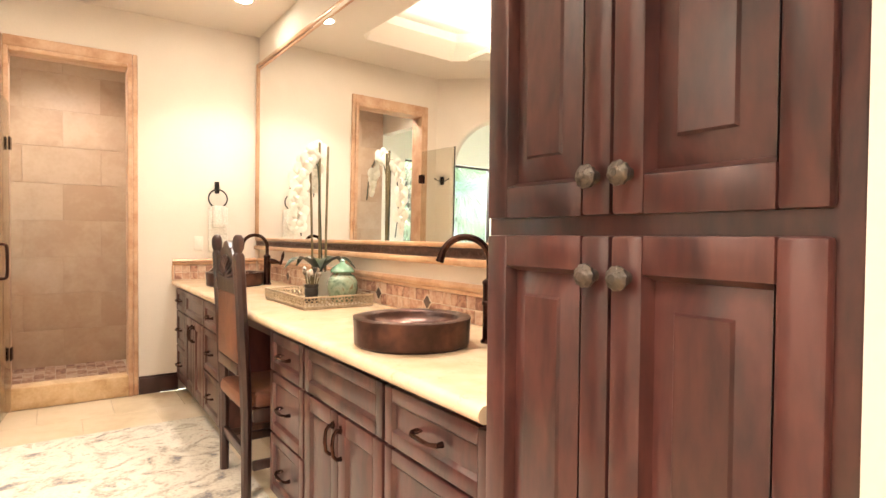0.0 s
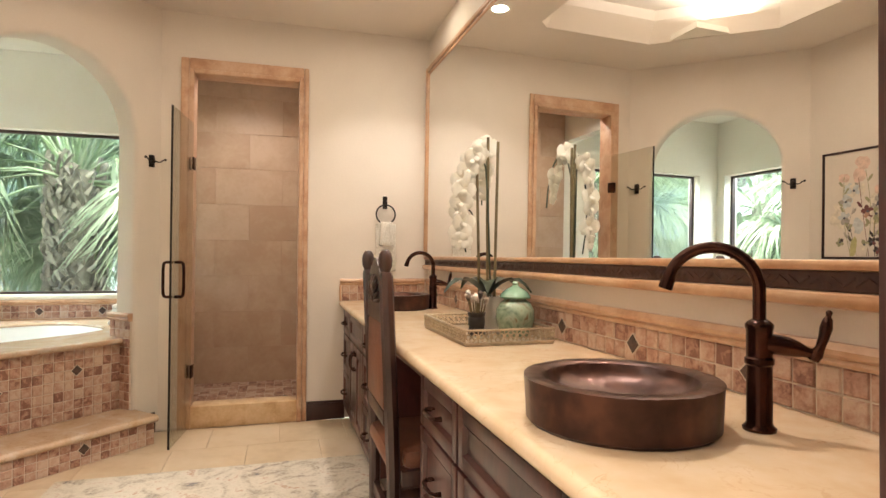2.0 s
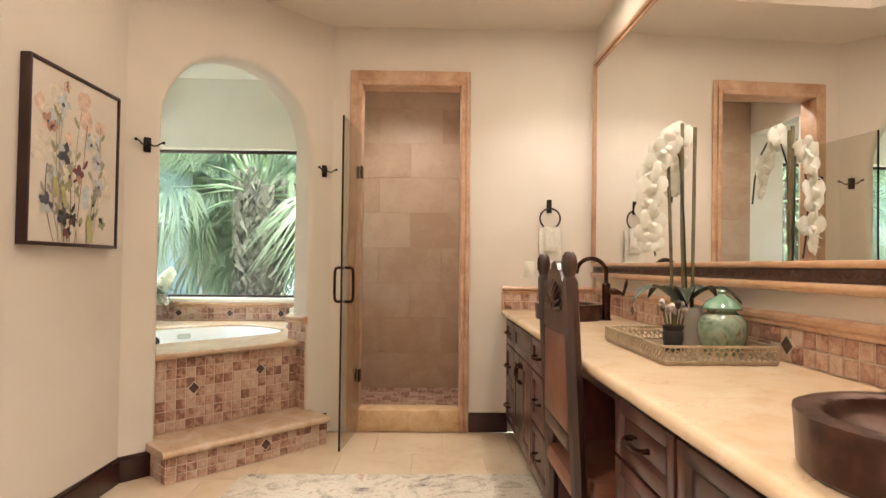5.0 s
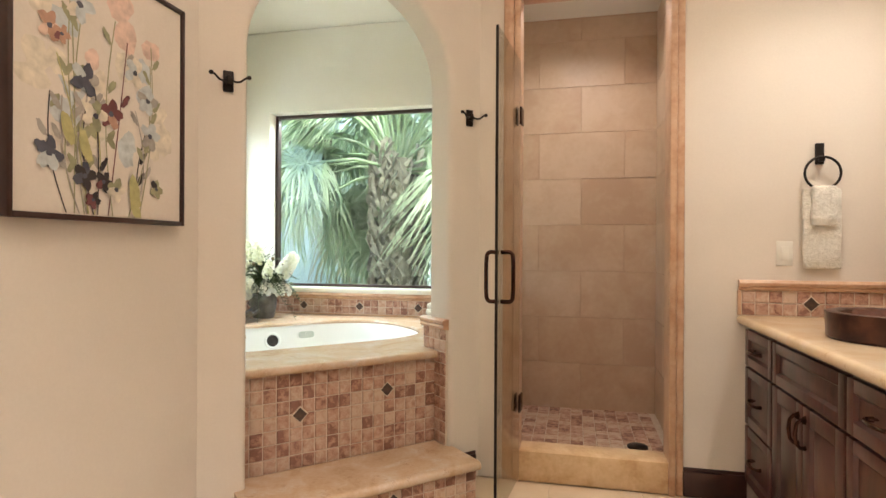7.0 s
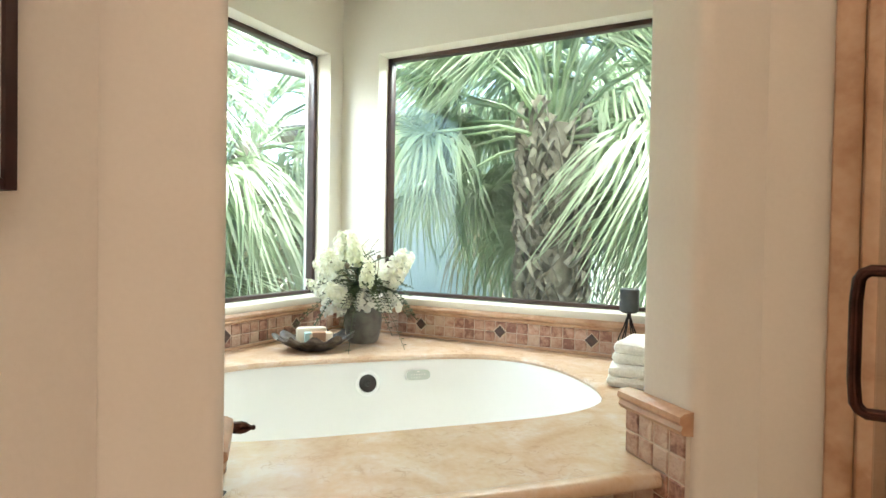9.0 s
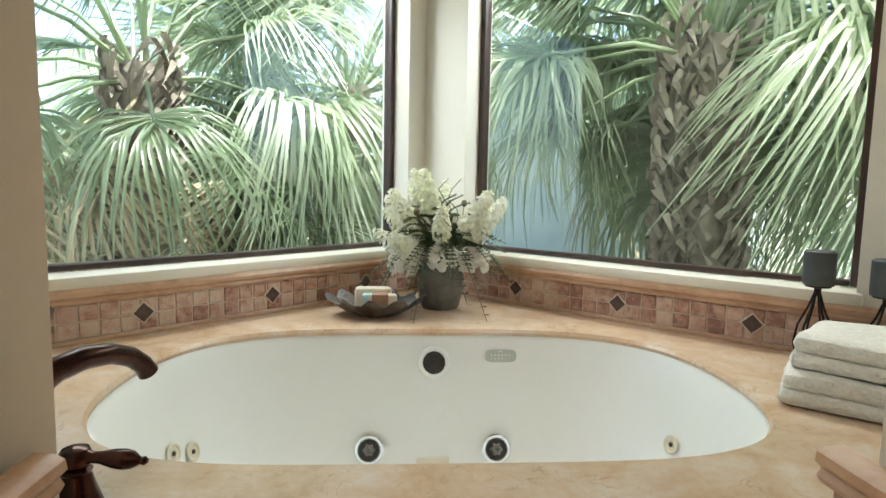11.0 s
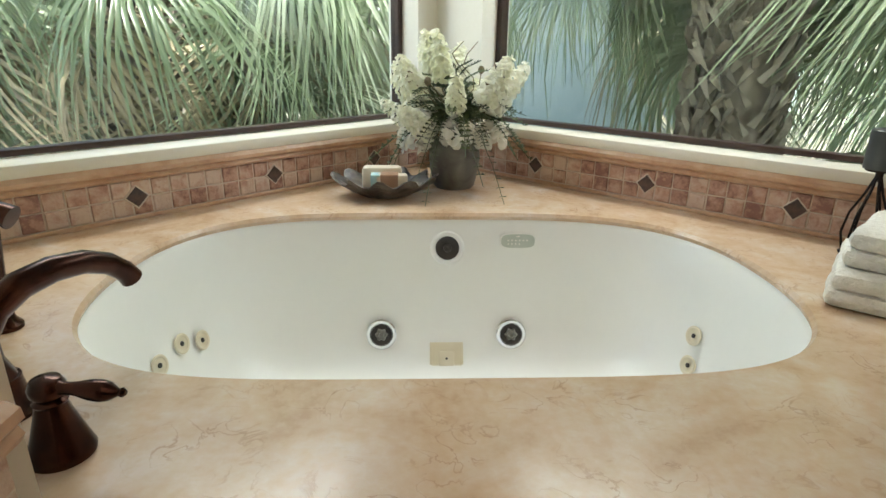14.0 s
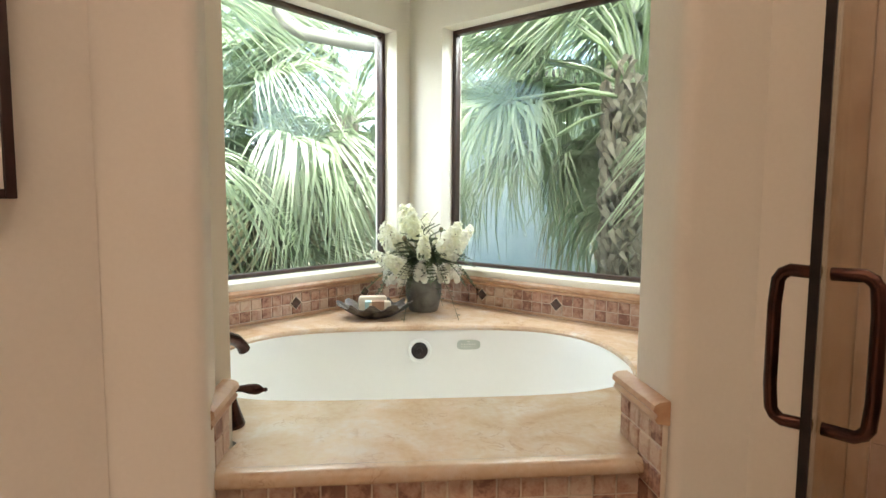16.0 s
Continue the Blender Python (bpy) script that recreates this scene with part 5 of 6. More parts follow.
def flower_spike(l, w, n, rnd):
    bm = bmesh.new()
    for k in range(n):
        f = k / n
        a = k * 2.4
        r = w * (0.55 + 0.45 * math.sin(math.pi * (0.15 + 0.75 * f))) * (1 - 0.55 * f)
        c = Vector((r * 0.6 * math.cos(a), r * 0.6 * math.sin(a), l * f))
        rd = Vector((math.cos(a), math.sin(a), 0.25 + 0.9 * f)).normalized()
        side = rd.cross(Vector((0, 0, 1))).normalized()
        up = side.cross(rd)
        size = w * (0.62 - 0.25 * f)
        for j in range(4):
            b = j * math.pi / 2 + rnd.uniform(-0.4, 0.4)
            petal(bm, c + rd * (r * 0.4), side * math.cos(b) + up * math.sin(b) + rd * rnd.uniform(0.1, 0.7), rd, size * 0.95, size)
    return bm


spikes = [mesh_of("flower_spike", flower_spike(0.125, 0.030, 34, rv), CREAMPETAL, 60) for _ in range(3)]


def aim(p, d, roll=0.0, s=1.0):
    q = Vector((0, 0, 1)).rotation_difference(Vector(d).normalized())
    return Matrix.LocRotScale(Vector(p), q @ Euler((0, 0, roll)).to_quaternion(), (s, s, s))


for k in range(24):
    el, az = radians(rv.uniform(10, 80)), rv.uniform(0, 6.28)
    d = Vector((math.cos(el) * math.cos(az), math.cos(el) * math.sin(az), math.sin(el)))
    r = 0.085 + 0.115 * math.sin(el) + rv.uniform(-0.02, 0.03)
    ob = new("flower_spike", spikes[k % 3])
    ob.parent = vase
    ob.matrix_basis = aim(Vector((0, 0, 0.16)) + d * r, d + Vector((0, 0, 0.35)), k, rv.uniform(0.95, 1.25))
for x, y, z in ((0.0, -0.10, 0.185), (-0.11, -0.06, 0.20), (0.11, -0.05, 0.165), (-0.13, -0.03, 0.15)):
    bm = bmesh.new()
    for k in range(46):
        el, az = math.asin(rv.uniform(-0.6, 1)), rv.uniform(0, 6.28)
        d = Vector((math.cos(el) * math.cos(az), math.cos(el) * math.sin(az), math.sin(el)))
        petal(bm, d * 0.03, d + Vector((rv.uniform(-0.7, 0.7), rv.uniform(-0.7, 0.7), rv.uniform(-0.5, 0.5))), d, 0.032, 0.030)
    part("hydrangea_head", bm, PETAL, vase, "round white hydrangea head", Matrix.Translation((x, y, z)), 60)


def fern(l, rnd, droop):
    bm = bmesh.new()
    pts = [Vector((l * f, 0, 0.10 * math.sin(f * 2.4) - droop * f * f)) for f in (0, 0.2, 0.4, 0.6, 0.8, 1)]
    sweep(bm, pts, 0.0012, 4)
    for i in range(22):
        f = 0.12 + 0.86 * i / 22
        k = min(int(f * 5), 4)
        c = pts[k].lerp(pts[k + 1], f * 5 - k)
        for s in (-1, 1):
            w = 0.032 * (1 - 0.6 * f)
            a, b = c + Vector((0.004, s * w, -0.004)), c + Vector((0.011, s * w * 0.5, 0.0))
            bm.faces.new((bm.verts.new(c - Vector((0.004, 0, 0))), bm.verts.new(b - Vector((0.012, 0, 0))), bm.verts.new(a), bm.verts.new(b)))
    return bm


ferns = [mesh_of("fern_frond", fern(l, rv, dr), FERN, 60) for l, dr in ((0.20, 0.16), (0.22, 0.20), (0.17, 0.08), (0.22, 0.02), (0.24, 0.30))]
for k in range(60):
    ob = new("fern_frond", ferns[k % 5])
    ob.parent = vase
    ob.matrix_basis = pose(0.02 * math.cos(k), 0.02 * math.sin(k), 0.14 + 0.05 * rv.random(), 0, rv.uniform(-65, 5), k * 47)
for k in range(10):
    a = k * 0.63 + 0.3
    tip = Vector((0.15 * math.cos(a), 0.15 * math.sin(a), rv.uniform(0.30, 0.37)))
    st = part("bud_stem", sweep(bmesh.new(), curve_pts((0, 0, 0.14), tip, (0.02, 0, 0.01), 5), 0.0017, 5), STEM, vase)
    part("bud", lathe(bmesh.new(), [(0, -0.014), (0.009, -0.006), (0.011, 0.004), (0.007, 0.012), (0, 0.015)], 8, tip), STEM, st, "small brown dried bud")
for k in range(3):
    pts = [Vector((0.03 * k - 0.02 + 0.025 * math.sin(i * 1.7 + k), 0.03 * math.cos(i * 1.3 + k), 0.2 + i * 0.035)) for i in range(8)]
    part("curly_twig", sweep(bmesh.new(), pts, 0.0016, 5), STEM, vase)

dish = thing("soap_dish", "dark carved scallop shell dish on the deck", "dish", DIAG @ pose(-0.205, 1.81, DECK) @ Matrix.Diagonal((1.36, 1.3, 1.02, 1)))
bm = lathe(bmesh.new(), [(0, 0.006), (0.05, 0.0), (0.06, 0.004), (0.10, 0.03), (0.135, 0.062), (0.142, 0.07), (0.136, 0.070), (0.10, 0.04), (0.06, 0.016), (0, 0.012)], 64, (0, 0, 0), 1.0, 0.72,
           lambda a, r, z: (1 + 0.075 * math.sin(11 * a) * (r / 0.14) ** 2, 0.015 * math.sin(11 * a + 0.6) * (r / 0.14) ** 3))
part("shell", bm, SHELL, dish)
bars = thing("soap_bars", "pale soap bars in paper wrappers in a dish", "soap", DIAG @ pose(-0.205, 1.81, DECK + 0.016) @ Matrix.Scale(1.15, 4))
part("soap", boxes(((-0.075, 0.0, 0.004), (0.055, 0.05, 0.082)), bevel=0.014), SOAP, bars)
part("soap", boxes(((-0.03, -0.048, 0.012), (0.075, -0.004, 0.066)), bevel=0.010), SOAP, bars)
part("wrapper", boxes(((-0.012, -0.0495, 0.011), (0.045, -0.0025, 0.0675)), bevel=0.003), WRAPBROWN, bars, "brown paper wrapper")
part("wrapper", boxes(((-0.043, -0.0465, 0.014), (-0.013, -0.003, 0.066)), bevel=0.003), WRAPBLUE, bars, "pale blue patterned wrapper")

for k, (x, y, w, d, z0, z1, a) in enumerate(((-0.80, 5.94, 0.31, 0.36, 0.0, 0.082, 4), (-0.785, 5.96, 0.28, 0.33, 0.082, 0.165, -2))):
    bm = bmesh.new()
    for lo, hi, inset in ((z0 + 0.001, (z0 + z1) / 2 + 0.003, 0.0), ((z0 + z1) / 2 - 0.003, z1, 0.005)):
        box(bm, (-w / 2 + inset, -d / 2 + inset, lo), (w / 2 - inset, d / 2 - inset, hi), 0.02)
    bmesh.ops.subdivide_edges(bm, edges=[e for e in bm.edges if e.calc_length() > 0.08], cuts=6, use_grid_fill=True)
    for v in bm.verts:
        v.co.z += 0.004 * math.sin(v.co.x * 21 + k) * math.sin(v.co.y * 17) if v.co.z > z0 + 0.02 else 0
        v.co.x += 0.003 * math.sin(v.co.y * 33 + 2 * k)
    tagged(part("folded_towel", bm, TOWEL, None, "", pose(x, y, DECK, 0, 0, a)), "thick white terry towel folded in a stack", "towel", "folded towels on the deck")


def candle_stand(x, y, h):
    c = thing("candle_stand", "grey pillar candle on a wire candle stand", "candle", pose(x, y, DECK), "candle stands")
    part("foot", sweep(bmesh.new(), arc((0, 0, 0.005), 0.045, 0, 360, 20, (1, 0, 0), (0, 1, 0)), 0.004, 6, cap=False), IRON, c)
    for k in range(6):
        a = k * math.pi / 3
        pts = [(math.cos(a) * r, math.sin(a) * r, z) for r, z in ((0.04, 0.006), (0.052, h * 0.25), (0.044, h * 0.5), (0.02, h * 0.75), (0.006, h * 0.95))]
        part("wire", sweep(bmesh.new(), pts, 0.0035, 6), IRON, c)
    part("cup", lathe(bmesh.new(), [(0, h * 0.9), (0.008, h * 0.9), (0.01, h), (0.035, h + 0.004), (0.035, h + 0.01), (0, h + 0.01)], 20), IRON, c)
    part("candle", lathe(bmesh.new(), [(0, h + 0.01), (0.042, h + 0.01), (0.043, h + 0.02), (0.043, h + 0.11), (0.036, h + 0.115), (0, h + 0.108)], 28), CANDLE, c, "grey wax pillar candle")


candle_stand(-0.935, 6.22, 0.235)
candle_stand(-0.77, 6.24, 0.22)


# ---- outdoors ----
def sheet(name, x0, y0, x1, y1, z, mat, label):
    bm = bmesh.new()
    bm.faces.new([bm.verts.new(p) for p in ((x0, y0, z), (x1, y0, z), (x1, y1, z), (x0, y1, z))])
    structure(name, bm, mat, label, "ground")


sheet("ground", -300, -300, 300, 300, -0.25, MULCH, "dark mulch ground under the palms")
structure("pavement", boxes(((-6.6, 2.0, -0.24), (-3.6, 5.6, 0.40)), bevel=0.02), CONCRETE, "pale concrete terrace outside the window", "pavement")
nb = thing("neighbour_house", "grey-green stucco house seen behind palm fronds", "house", pose(-6.6, 13.5, -0.2))
part("wall", boxes(((-3.0, 0, 0), (3.2, 4, 3.6))), HOUSE, nb)
part("roof", boxes(((-3.5, -0.6, 3.6), (3.7, 4.6, 3.85)), bevel=0.03), ROOFTILE, nb, "brown eave")
ds = thing("downspout", "grey metal downspout elbow under the eave", "downspout", pose(0, 0, 0))
part("pipe", sweep(bmesh.new(), [(-3.75, 6.12, 2.85), (-3.75, 6.12, 2.63), (-3.73, 6.17, 2.55), (-3.68, 6.28, 2.50), (-3.5, 6.6, 2.47), (-3.3, 6.95, 2.45)], 0.05, 12), GUTTER, ds)

rl = random.Random(4)


def fan_leaf(rnd, n=48, droop=0.5, size=1.0):
    """A costapalmate leaf: folded blades that spread from a hub and hang at their tips. Local x is the way it points."""
    bm = bmesh.new()
    for k in range(n):
        f = k / (n - 1) * 2 - 1
        a = f * 1.85
        l = size * (0.95 - 0.35 * abs(f) ** 2) * rnd.uniform(0.88, 1.06)
        base = Vector((0.12 * size * (1 - abs(f)), 0, 0))
        d = Vector((math.cos(a), math.sin(a), rnd.uniform(-0.05, 0.25)))
        s = Vector((-math.sin(a), math.cos(a), 0))
        rows = []
        split = rnd.uniform(0.8, 1.4)
        for i in range(6):
            t = i / 5
            w = size * 0.015 * (0.35 + 1.2 * t if t < 0.4 else 0.83 * (1.02 - t) / 0.62) + 0.0015
            dr = droop * split * l * max(0, t - 0.3) ** 1.7 * 1.6
            c = base + d * (l * t) * (1 - 0.18 * droop * t) - Vector((0, 0, dr)) + s * (0.02 * math.sin(7 * t + k))
            rows.append([bm.verts.new(c - s * w), bm.verts.new(c - Vector((0, 0, w * 0.6))), bm.verts.new(c + s * w)])
        for p, q in zip(rows, rows[1:]):
            for i in range(2):
                bm.faces.new((p[i], p[i + 1], q[i + 1], q[i]))
    sweep(bm, [(-0.9 * size, 0, -0.10 * size), (-0.45 * size, 0, 0.02), (0, 0, 0), (0.12 * size, 0, 0)], [0.018 * size, 0.014 * size, 0.011 * size, 0.006], 6)
    return bm


leaves = [mesh_of("frond", fan_leaf(rl, 60, dr, 1.0), FROND, 60) for dr in (0.45, 0.75, 1.0, 1.3, 0.6)]
dry = [mesh_of("frond", fan_leaf(rl, 40, dr, 0.95), DRYFROND, 60) for dr in (1.0, 1.3)]


def boot(l, w):
    """The split stub of an old leaf stalk."""
    bm = bmesh.new()
    for s in (-1, 1):
        prof = [(0.0, w, 0.03), (0.4 * l, w * 0.7, 0.05), (0.8 * l, w * 0.32, 0.035), (l, w * 0.15, 0.0)]
        a = [bm.verts.new((o, s * y * 1.0 + w * 0.1 * s, z)) for z, y, o in prof]
        b = [bm.verts.new((o + 0.028, s * y * 0.35 + s * 0.06 * z / l, z)) for z, y, o in prof]
        for i in range(3):
            bm.faces.new((a[i], a[i + 1], b[i + 1], b[i]))
        c = [bm.verts.new((o - 0.02, v.co.y, z)) for (z, y, o), v in zip(prof, b)]
        for i in range(3):
            bm.faces.new((b[i], b[i + 1], c[i + 1], c[i]))
    return bm


boots = [mesh_of("leaf_stub", boot(rl.uniform(0.26, 0.33), rl.uniform(0.055, 0.07)), BARK, 50) for _ in range(4)]


def palm(x, y, height, radius, fronds, low, high, size, label, seed, stubs=True, dead=4, clear=0):
    """low, high: how steeply the lowest and highest leaves stand, in degrees over level."""
    r = random.Random(seed)
    tree = thing("palm_tree", label, "tree", pose(x, y, -0.25), "palms outside the windows")
    h = height + 0.25
    bm = sweep(bmesh.new(), [(0.03 * math.sin(i), 0.03 * math.cos(i * 1.3), h * i / 8) for i in range(9)], [radius * (1.12 - 0.03 * i) for i in range(9)], 16)
    trunk = part("trunk", bm, BARK, tree)
    if stubs:
        n = 0
        z = 0.35
        while z < h - 0.05 and n < 230:
            m = 9
            for k in range(m):
                a = 2 * math.pi * (k + 0.5 * (n // m % 2)) / m + r.uniform(-0.08, 0.08)
                ob = new("leaf_stub", boots[r.randrange(4)])
                ob.parent = trunk
                ob.matrix_basis = pose((radius * 0.98) * math.cos(a), (radius * 0.98) * math.sin(a), z + r.uniform(-0.03, 0.03), 0, 12, math.degrees(a)) @ Matrix.Rotation((0.5 if k % 2 else -0.5) + r.uniform(-0.2, 0.2), 4, "X")
                n += 1
            z += 0.115
    for k in range(fronds):
        f = k / max(1, fronds - 1)
        el = low + (high - low) * f + r.uniform(-9, 9)
        az = k * 137.5 + r.uniform(-15, 15)
        old = k < dead
        kind = (dry if old else leaves)[r.randrange(2 if old else 5)]
        s = size * r.uniform(0.85, 1.15)
        e = radians(el)
        if min(x + 2.15 * s * math.cos(e) * math.cos(radians(az)), x) > -9 and y + 2.1 * s * math.cos(e) * math.sin(radians(az)) < 6.9 and x + 2.1 * s * math.cos(e) * math.cos(radians(az)) > -3.3:
            continue
        if clear and math.sin(radians(az)) < -0.1 and el < clear:
            continue
        ob = new("frond", kind)
        ob.parent = tree
        reach = 0.9 * s
        c = Vector((math.cos(e) * reach, 0, math.sin(e) * reach))
        base = Matrix.Translation((0, 0, h - 0.05 + 0.15 * f)) @ Matrix.Rotation(radians(az), 4, "Z")
        ob.matrix_basis = base @ Matrix.Translation(c) @ Matrix.Rotation(-e, 4, "Y") @ Matrix.Rotation(r.uniform(-0.5, 0.5), 4, "X") @ Matrix.Diagonal((s, s, s, 1))
    return tree


palm(-1.98, 8.45, 2.25, 0.215, 84, -50, 70, 1.1, "fan palm with a grey criss-cross trunk by the window", 1, True, 0, -34)
palm(-5.15, 5.95, 2.05, 0.17, 40, -62, 60, 1.15, "fan palm with drooping fronds outside the window", 2, True, 7)
palm(-5.6, 8.3, 2.3, 0.2, 34, -55, 60, 1.3, "fan palm with drooping fronds behind the corner", 3, False, 5)
palm(-0.1, 9.3, 0.7, 0.14, 20, -40, 75, 1.2, "low young fan palm beside the trunk", 4, False, 1)
palm(-6.6, 4.6, 0.5, 0.13, 26, -35, 70, 1.1, "low young fan palm beyond the terrace", 6, False, 1)
palm(-8.2, 8.0, 1.6, 0.18, 19, -55, 70, 1.5, "fan palm standing further back", 7, False, 4)
palm(-3.4, 11.8, 2.6, 0.2, 19, -55, 70, 1.5, "fan palm standing further back", 8, False, 4)
palm(0.9, 12.2, 2.4, 0.2, 19, -55, 70, 1.5, "fan palm standing further back", 9, False, 4)
palm(-7.4, 6.3, 0.2, 0.13, 24, -20, 75, 1.0, "low young fan palm beyond the terrace", 10, False, 0)
palm(-5.2, 7.1, 0.1, 0.12, 22, -15, 75, 0.8, "low young fan palm behind the corner", 12, False, 0)

# distant undergrowth, one mesh of many leaves
verts, faces = [], []
ru = np.random.RandomState(2)
for k in range(4200):
    a = math.pi * (0.28 + 0.85 * ru.rand())
    d = 11 + 7 * ru.rand()
    x, y, z = -2 + d * math.cos(a), 5 + d * math.sin(a), -0.2 + 1.9 * ru.rand() ** 1.4 * (0.65 + 0.35 * math.sin(a * 9) * math.sin(a * 23))
    b, l = 6.28 * ru.rand(), 0.16 + 0.3 * ru.rand()
    dx, dy, dz = l * math.cos(b), l * math.sin(b), l * (ru.rand() - 0.7)
    w = 0.03 + 0.05 * ru.rand()
    i = len(verts)
    verts += [(x, y, z), (x + dx / 2 - w * math.sin(b), y + dy / 2 + w * math.cos(b), z + dz * 0.4), (x + dx, y + dy, z + dz), (x + dx / 2 + w * math.sin(b), y + dy / 2 - w * math.cos(b), z + dz * 0.4)]
    faces.append((i, i + 1, i + 2, i + 3))
me = bpy.data.meshes.new("undergrowth")
me.from_pydata(verts, [], faces)
me.materials.append(FROND)
tagged(new("undergrowth", me), "dense green undergrowth behind the palms", "foliage", "", "stuff")


# ---- tiles ----
def tile_mesh(name, w, h, t, mat, c=0.003):
    """A tile standing in the xz plane from its middle, facing -y."""
    o = [(-w / 2, 0, -h / 2), (w / 2, 0, -h / 2), (w / 2, 0, h / 2), (-w / 2, 0, h / 2)]
    m = [(x, -t + c, z) for x, _, z in o]
    k = [(x - math.copysign(c, x), -t, z - math.copysign(c, z)) for x, _, z in o]
    f = [(8, 9, 10, 11)]
    for i in range(4):
        j = (i + 1) % 4
        f += [(i, j, 4 + j, 4 + i), (4 + i, 4 + j, 8 + j, 8 + i)]
    me = bpy.data.meshes.new(name)
    me.from_pydata(o + m + k, [], f)
    me.materials.append(mat)
    return me


G = 0.0045
rt = random.Random(9)


def mosaic(parent, m, w, z0, rows, pitch, diamonds, hz=None, first=0.0):
    """Rows of small tiles on a wall whose local x runs along it and -y faces out; diamonds: (x, z) of dark inset squares."""
    hz = hz or pitch
    n = max(1, round((w - first) / pitch))
    p = (w - first) / n
    kinds = [tile_mesh("tile", p - G, hz - G, t, MOSAIC) for t in (0.0036, 0.0044, 0.0052)]
    for r in range(rows):
        for k in range(n):
            ob = new("tile", rt.choice(kinds))
            ob.parent = parent
            ob.matrix_basis = m @ pose(first + (k + 0.5) * p, 0, z0 + (r + 0.5) * hz, 0, rt.uniform(-0.8, 0.8), 0)
    ds = tile_mesh("diamond_tile", pitch * 0.80, pitch * 0.80, 0.0085, DIAMOND)
    dg = tile_mesh("diamond_bed", pitch * 0.97, pitch * 0.97, 0.0062, GROUT)
    for x, z in diamonds:
        for me, nm in ((ds, "diamond_tile"), (dg, "diamond_bed")):
            ob = new(nm, me)
            ob.parent = parent
            ob.matrix_basis = m @ pose(x, 0, z, 0, 45, 0)


def bed(name, m, a, b):
    return structure(name, boxes((a, b)), GROUT, "pale grout bed of the mosaic band", "trim", m)


ID = Matrix.Identity(4)
R90 = Matrix.Rotation(radians(90), 4, "Z")
riser = bpy.data.objects["tub_riser"]
mosaic(riser, Matrix.Translation((-AW - JL + 0.012, 0.12, 0)), 2 * AW + JL - 0.024, 0.19, 7, 0.0620, [(0.25 + JL, 0.19 + 0.062 * 4), (0.70 + JL, 0.19 + 0.062 * 5)], 0.0635)
step = bpy.data.objects["tub_step"]
mosaic(step, Matrix.Translation((-SW, -0.23, 0)), 2 * SW - 0.02, 0.0, 3, 0.060, [(0.60, 0.096)], 0.0483)
mosaic(step, Matrix.Translation((-SW, -0.23, 0)) @ Matrix.Rotation(radians(-90), 4, "Z") @ Matrix.Translation((-0.228, 0, 0)), 0.228, 0.0, 3, 0.057, [], 0.0483)
beds = [o for o in bpy.data.objects if o.name.startswith("jamb_bed")]
beds.sort(key=lambda o: o.name)
for ob, s in zip(beds, (-1, 1)):
    if s < 0:
        m = Matrix.Translation((-AW - JL + 0.012, AT + 0.03, 0)) @ Matrix.Rotation(radians(90), 4, "Z") @ Matrix.Translation((-(AT - 0.02), 0, 0))
    else:
        m = Matrix.Translation((AW - 0.012, 0.012, 0)) @ Matrix.Rotation(radians(-90), 4, "Z") @ Matrix.Translation((-(AT + 0.018), 0, 0))
    mosaic(ob, m, AT - 0.02 if s < 0 else AT + 0.018, 0.19, 10, 0.06, [], 0.0605)
ab = bed("mosaic_bed_west", WESTF, (0, -0.003, DECK), (AY - AS, -0.0005, 0.803))
mosaic(ab, Matrix.Translation((0, -0.003, 0)), AY - AS - 0.01, DECK + 0.014, 2, 0.0605, [(0.558 - 0.49, 0.748), (0.558, 0.748), (1.052, 0.748), (1.545, 0.748)], 0.0565)
ab = bed("mosaic_bed_north", NORTHF, (0, -0.003, DECK), (AE - AX, -0.0005, 0.803))
mosaic(ab, Matrix.Translation((0, -0.003, 0)), AE - AX, DECK + 0.014, 2, 0.0605, [(0.588, 0.748), (1.072, 0.748), (1.557, 0.748), (0.10, 0.748)], 0.0565)
ab = bed("mosaic_bed_vanity", EAST, (0, -0.003, TOP), (4.07, -0.0005, 1.022))
mosaic(ab, Matrix.Translation((0, -0.003, 0)), 4.05, TOP + 0.001, 2, 0.0605, [(NY - y, TOP + 0.061) for y in (4.78, 4.29, 3.79, 3.30, 2.80, 2.305, 1.81, 1.32)], 0.0602)
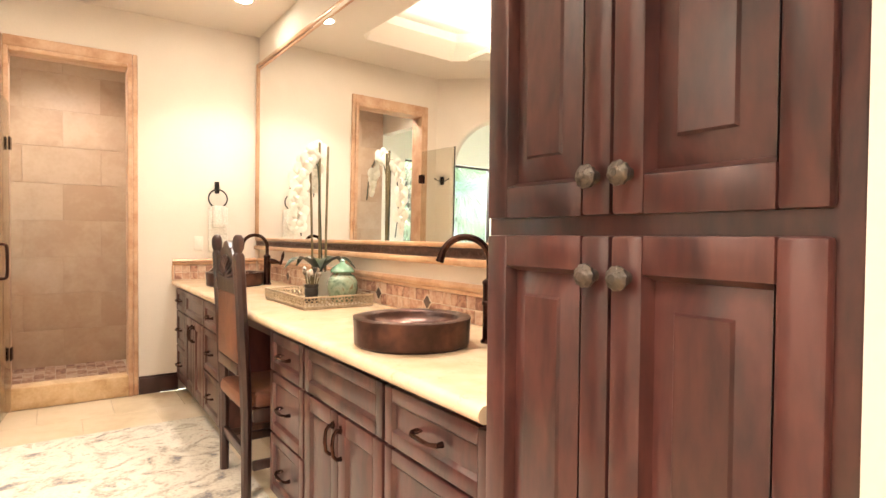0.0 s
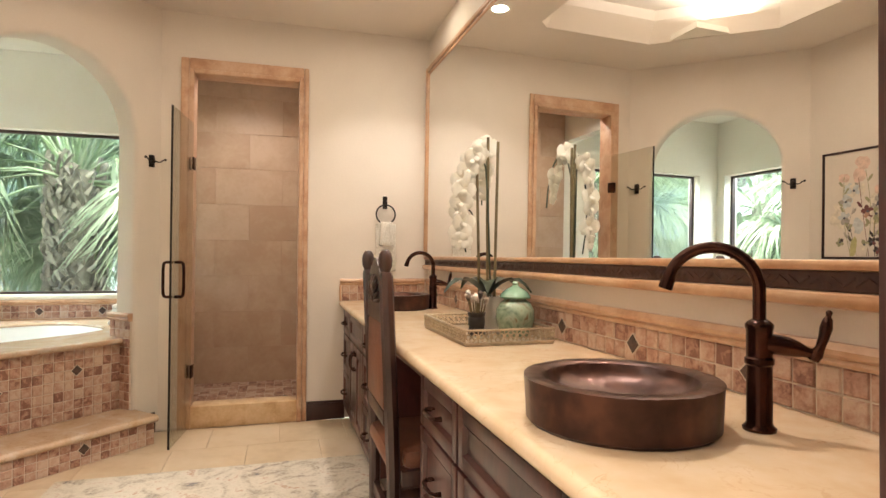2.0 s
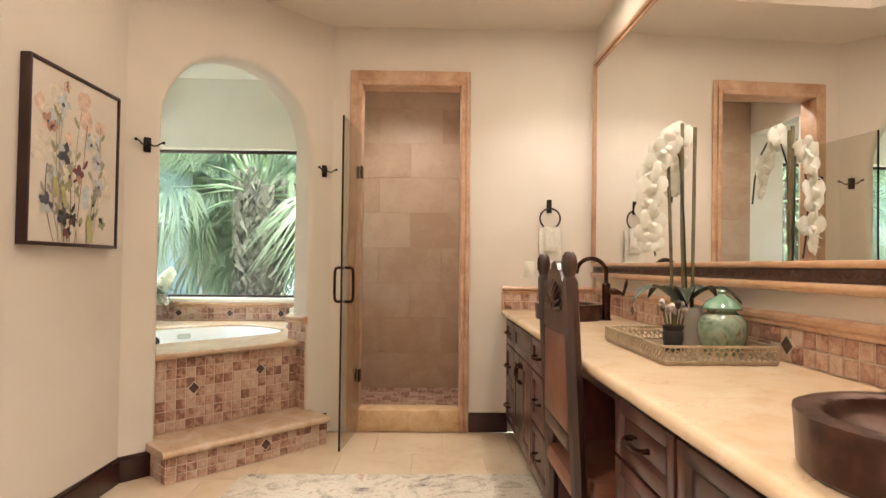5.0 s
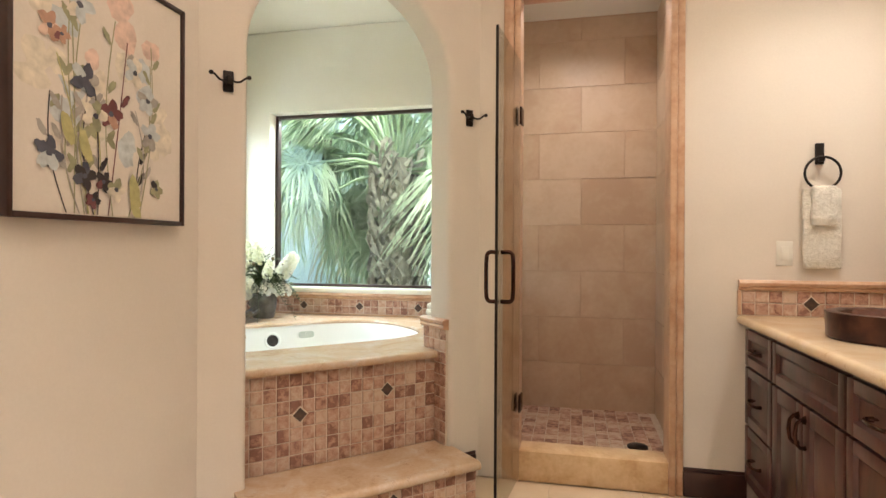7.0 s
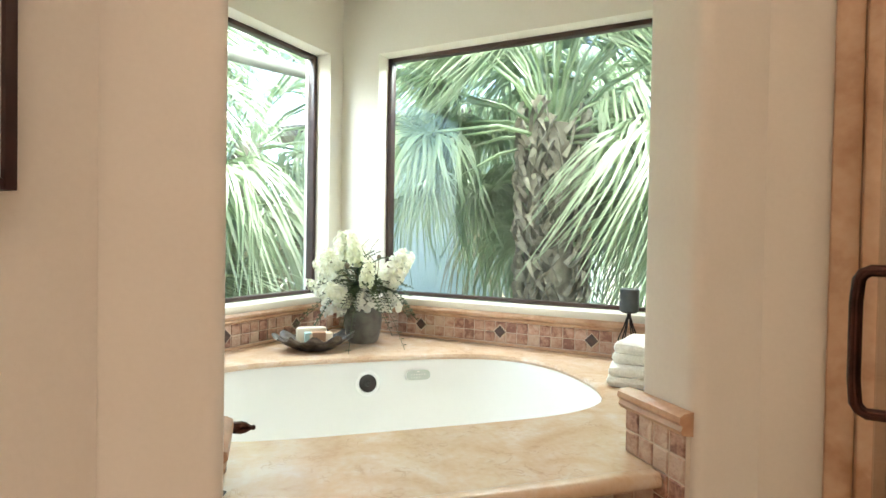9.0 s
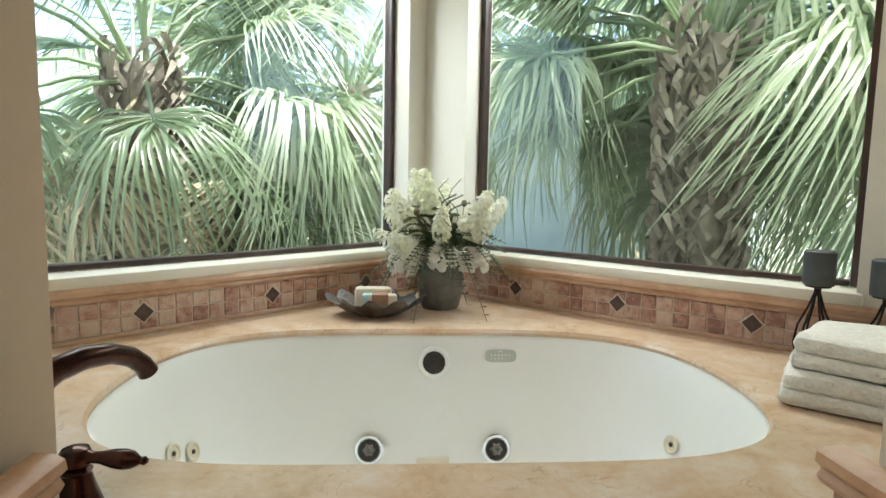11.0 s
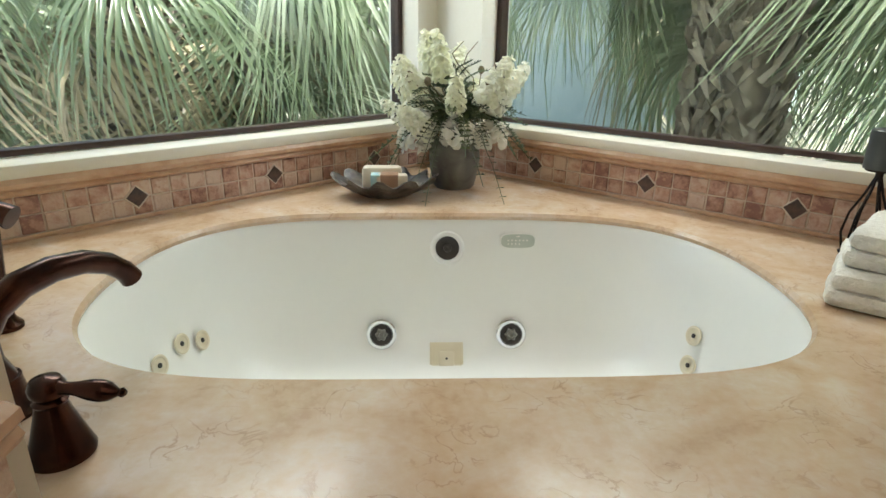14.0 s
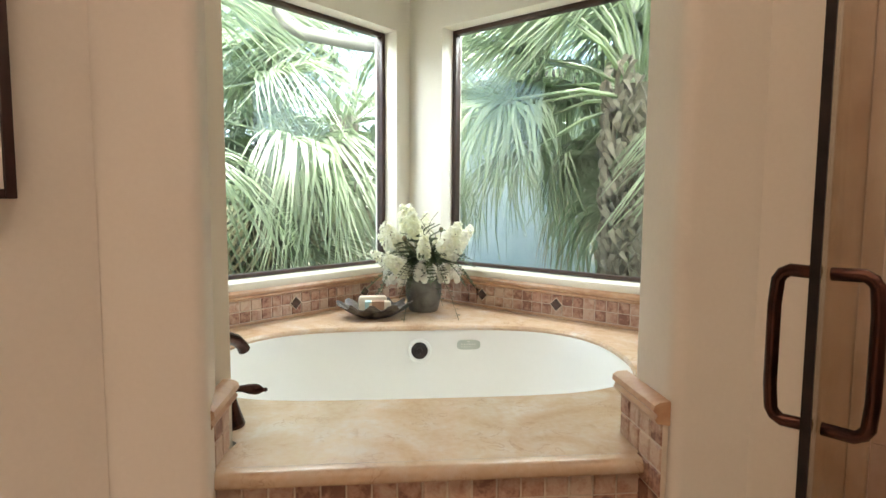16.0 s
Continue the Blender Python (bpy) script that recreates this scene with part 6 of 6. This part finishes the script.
ab = bed("mosaic_bed_vanity_north", VANN, (0.012, -0.003, TOP), (0.70, -0.0005, 1.022))
mosaic(ab, Matrix.Translation((0.014, -0.003, 0)), 0.66, TOP + 0.001, 2, 0.0605, [(0.30, TOP + 0.061)], 0.0602)


def slabs(parent, m, w, h, tw, th, mat, shift=0.5, t=0.004):
    """Large tiles in running bond."""
    full = tile_mesh("tile", tw - 0.003, th - 0.003, t, mat, 0.0015)
    rows = math.ceil(h / th)
    for r in range(rows):
        zh = min(th, h - r * th)
        x = -(tw * shift if r % 2 else 0.0)
        while x < w - 0.02:
            a, b = max(0, x), min(w, x + tw)
            if b - a > 0.03 and zh > 0.03:
                whole = abs(b - a - tw) < 1e-6 and abs(zh - th) < 1e-6
                ob = new("tile", full if whole else tile_mesh("tile", b - a - 0.004, zh - 0.004, t, mat, 0.002))
                ob.parent = parent
                ob.matrix_basis = m @ pose((a + b) / 2, 0, r * th + zh / 2)
            x += tw


back = bpy.data.objects["shower_wall_back"]
slabs(back, Matrix.Translation((-0.50, AY - 0.025, SF)), 1.12, 2.84, 0.60, 0.335, SHOWERTILE)
slabs(bpy.data.objects["shower_wall_east"], Matrix.Translation((0.62, AY - 0.03, SF)) @ TURN_E, 1.1, 2.84, 0.60, 0.335, SHOWERTILE)
flo = bpy.data.objects["floor_base"]
FT = 0.455
ftile = tile_mesh("floor_tile", FT - 0.0025, FT - 0.0025, 0.012, FLOOR, 0.0015)
for i in range(7):
    for j in range(14):
        ob = new("floor_tile", ftile)
        ob.parent = flo
        ob.matrix_basis = pose(-1.43 + (i + 0.5) * FT - (0.2 if j % 2 else 0), NY - 0.02 - (j + 0.5) * FT, -0.012, -90, 0, 0)
sf = bpy.data.objects["shower_floor"]
stile = [tile_mesh("tile", 0.073, 0.073, t, MOSAIC) for t in (0.004, 0.0052)]
for i in range(15):
    for j in range(15):
        ob = new("tile", rt.choice(stile))
        ob.parent = sf
        ob.matrix_basis = pose(-0.54 + i * 0.077, NY + 0.18 + j * 0.077, SF, -90, 0, 0)
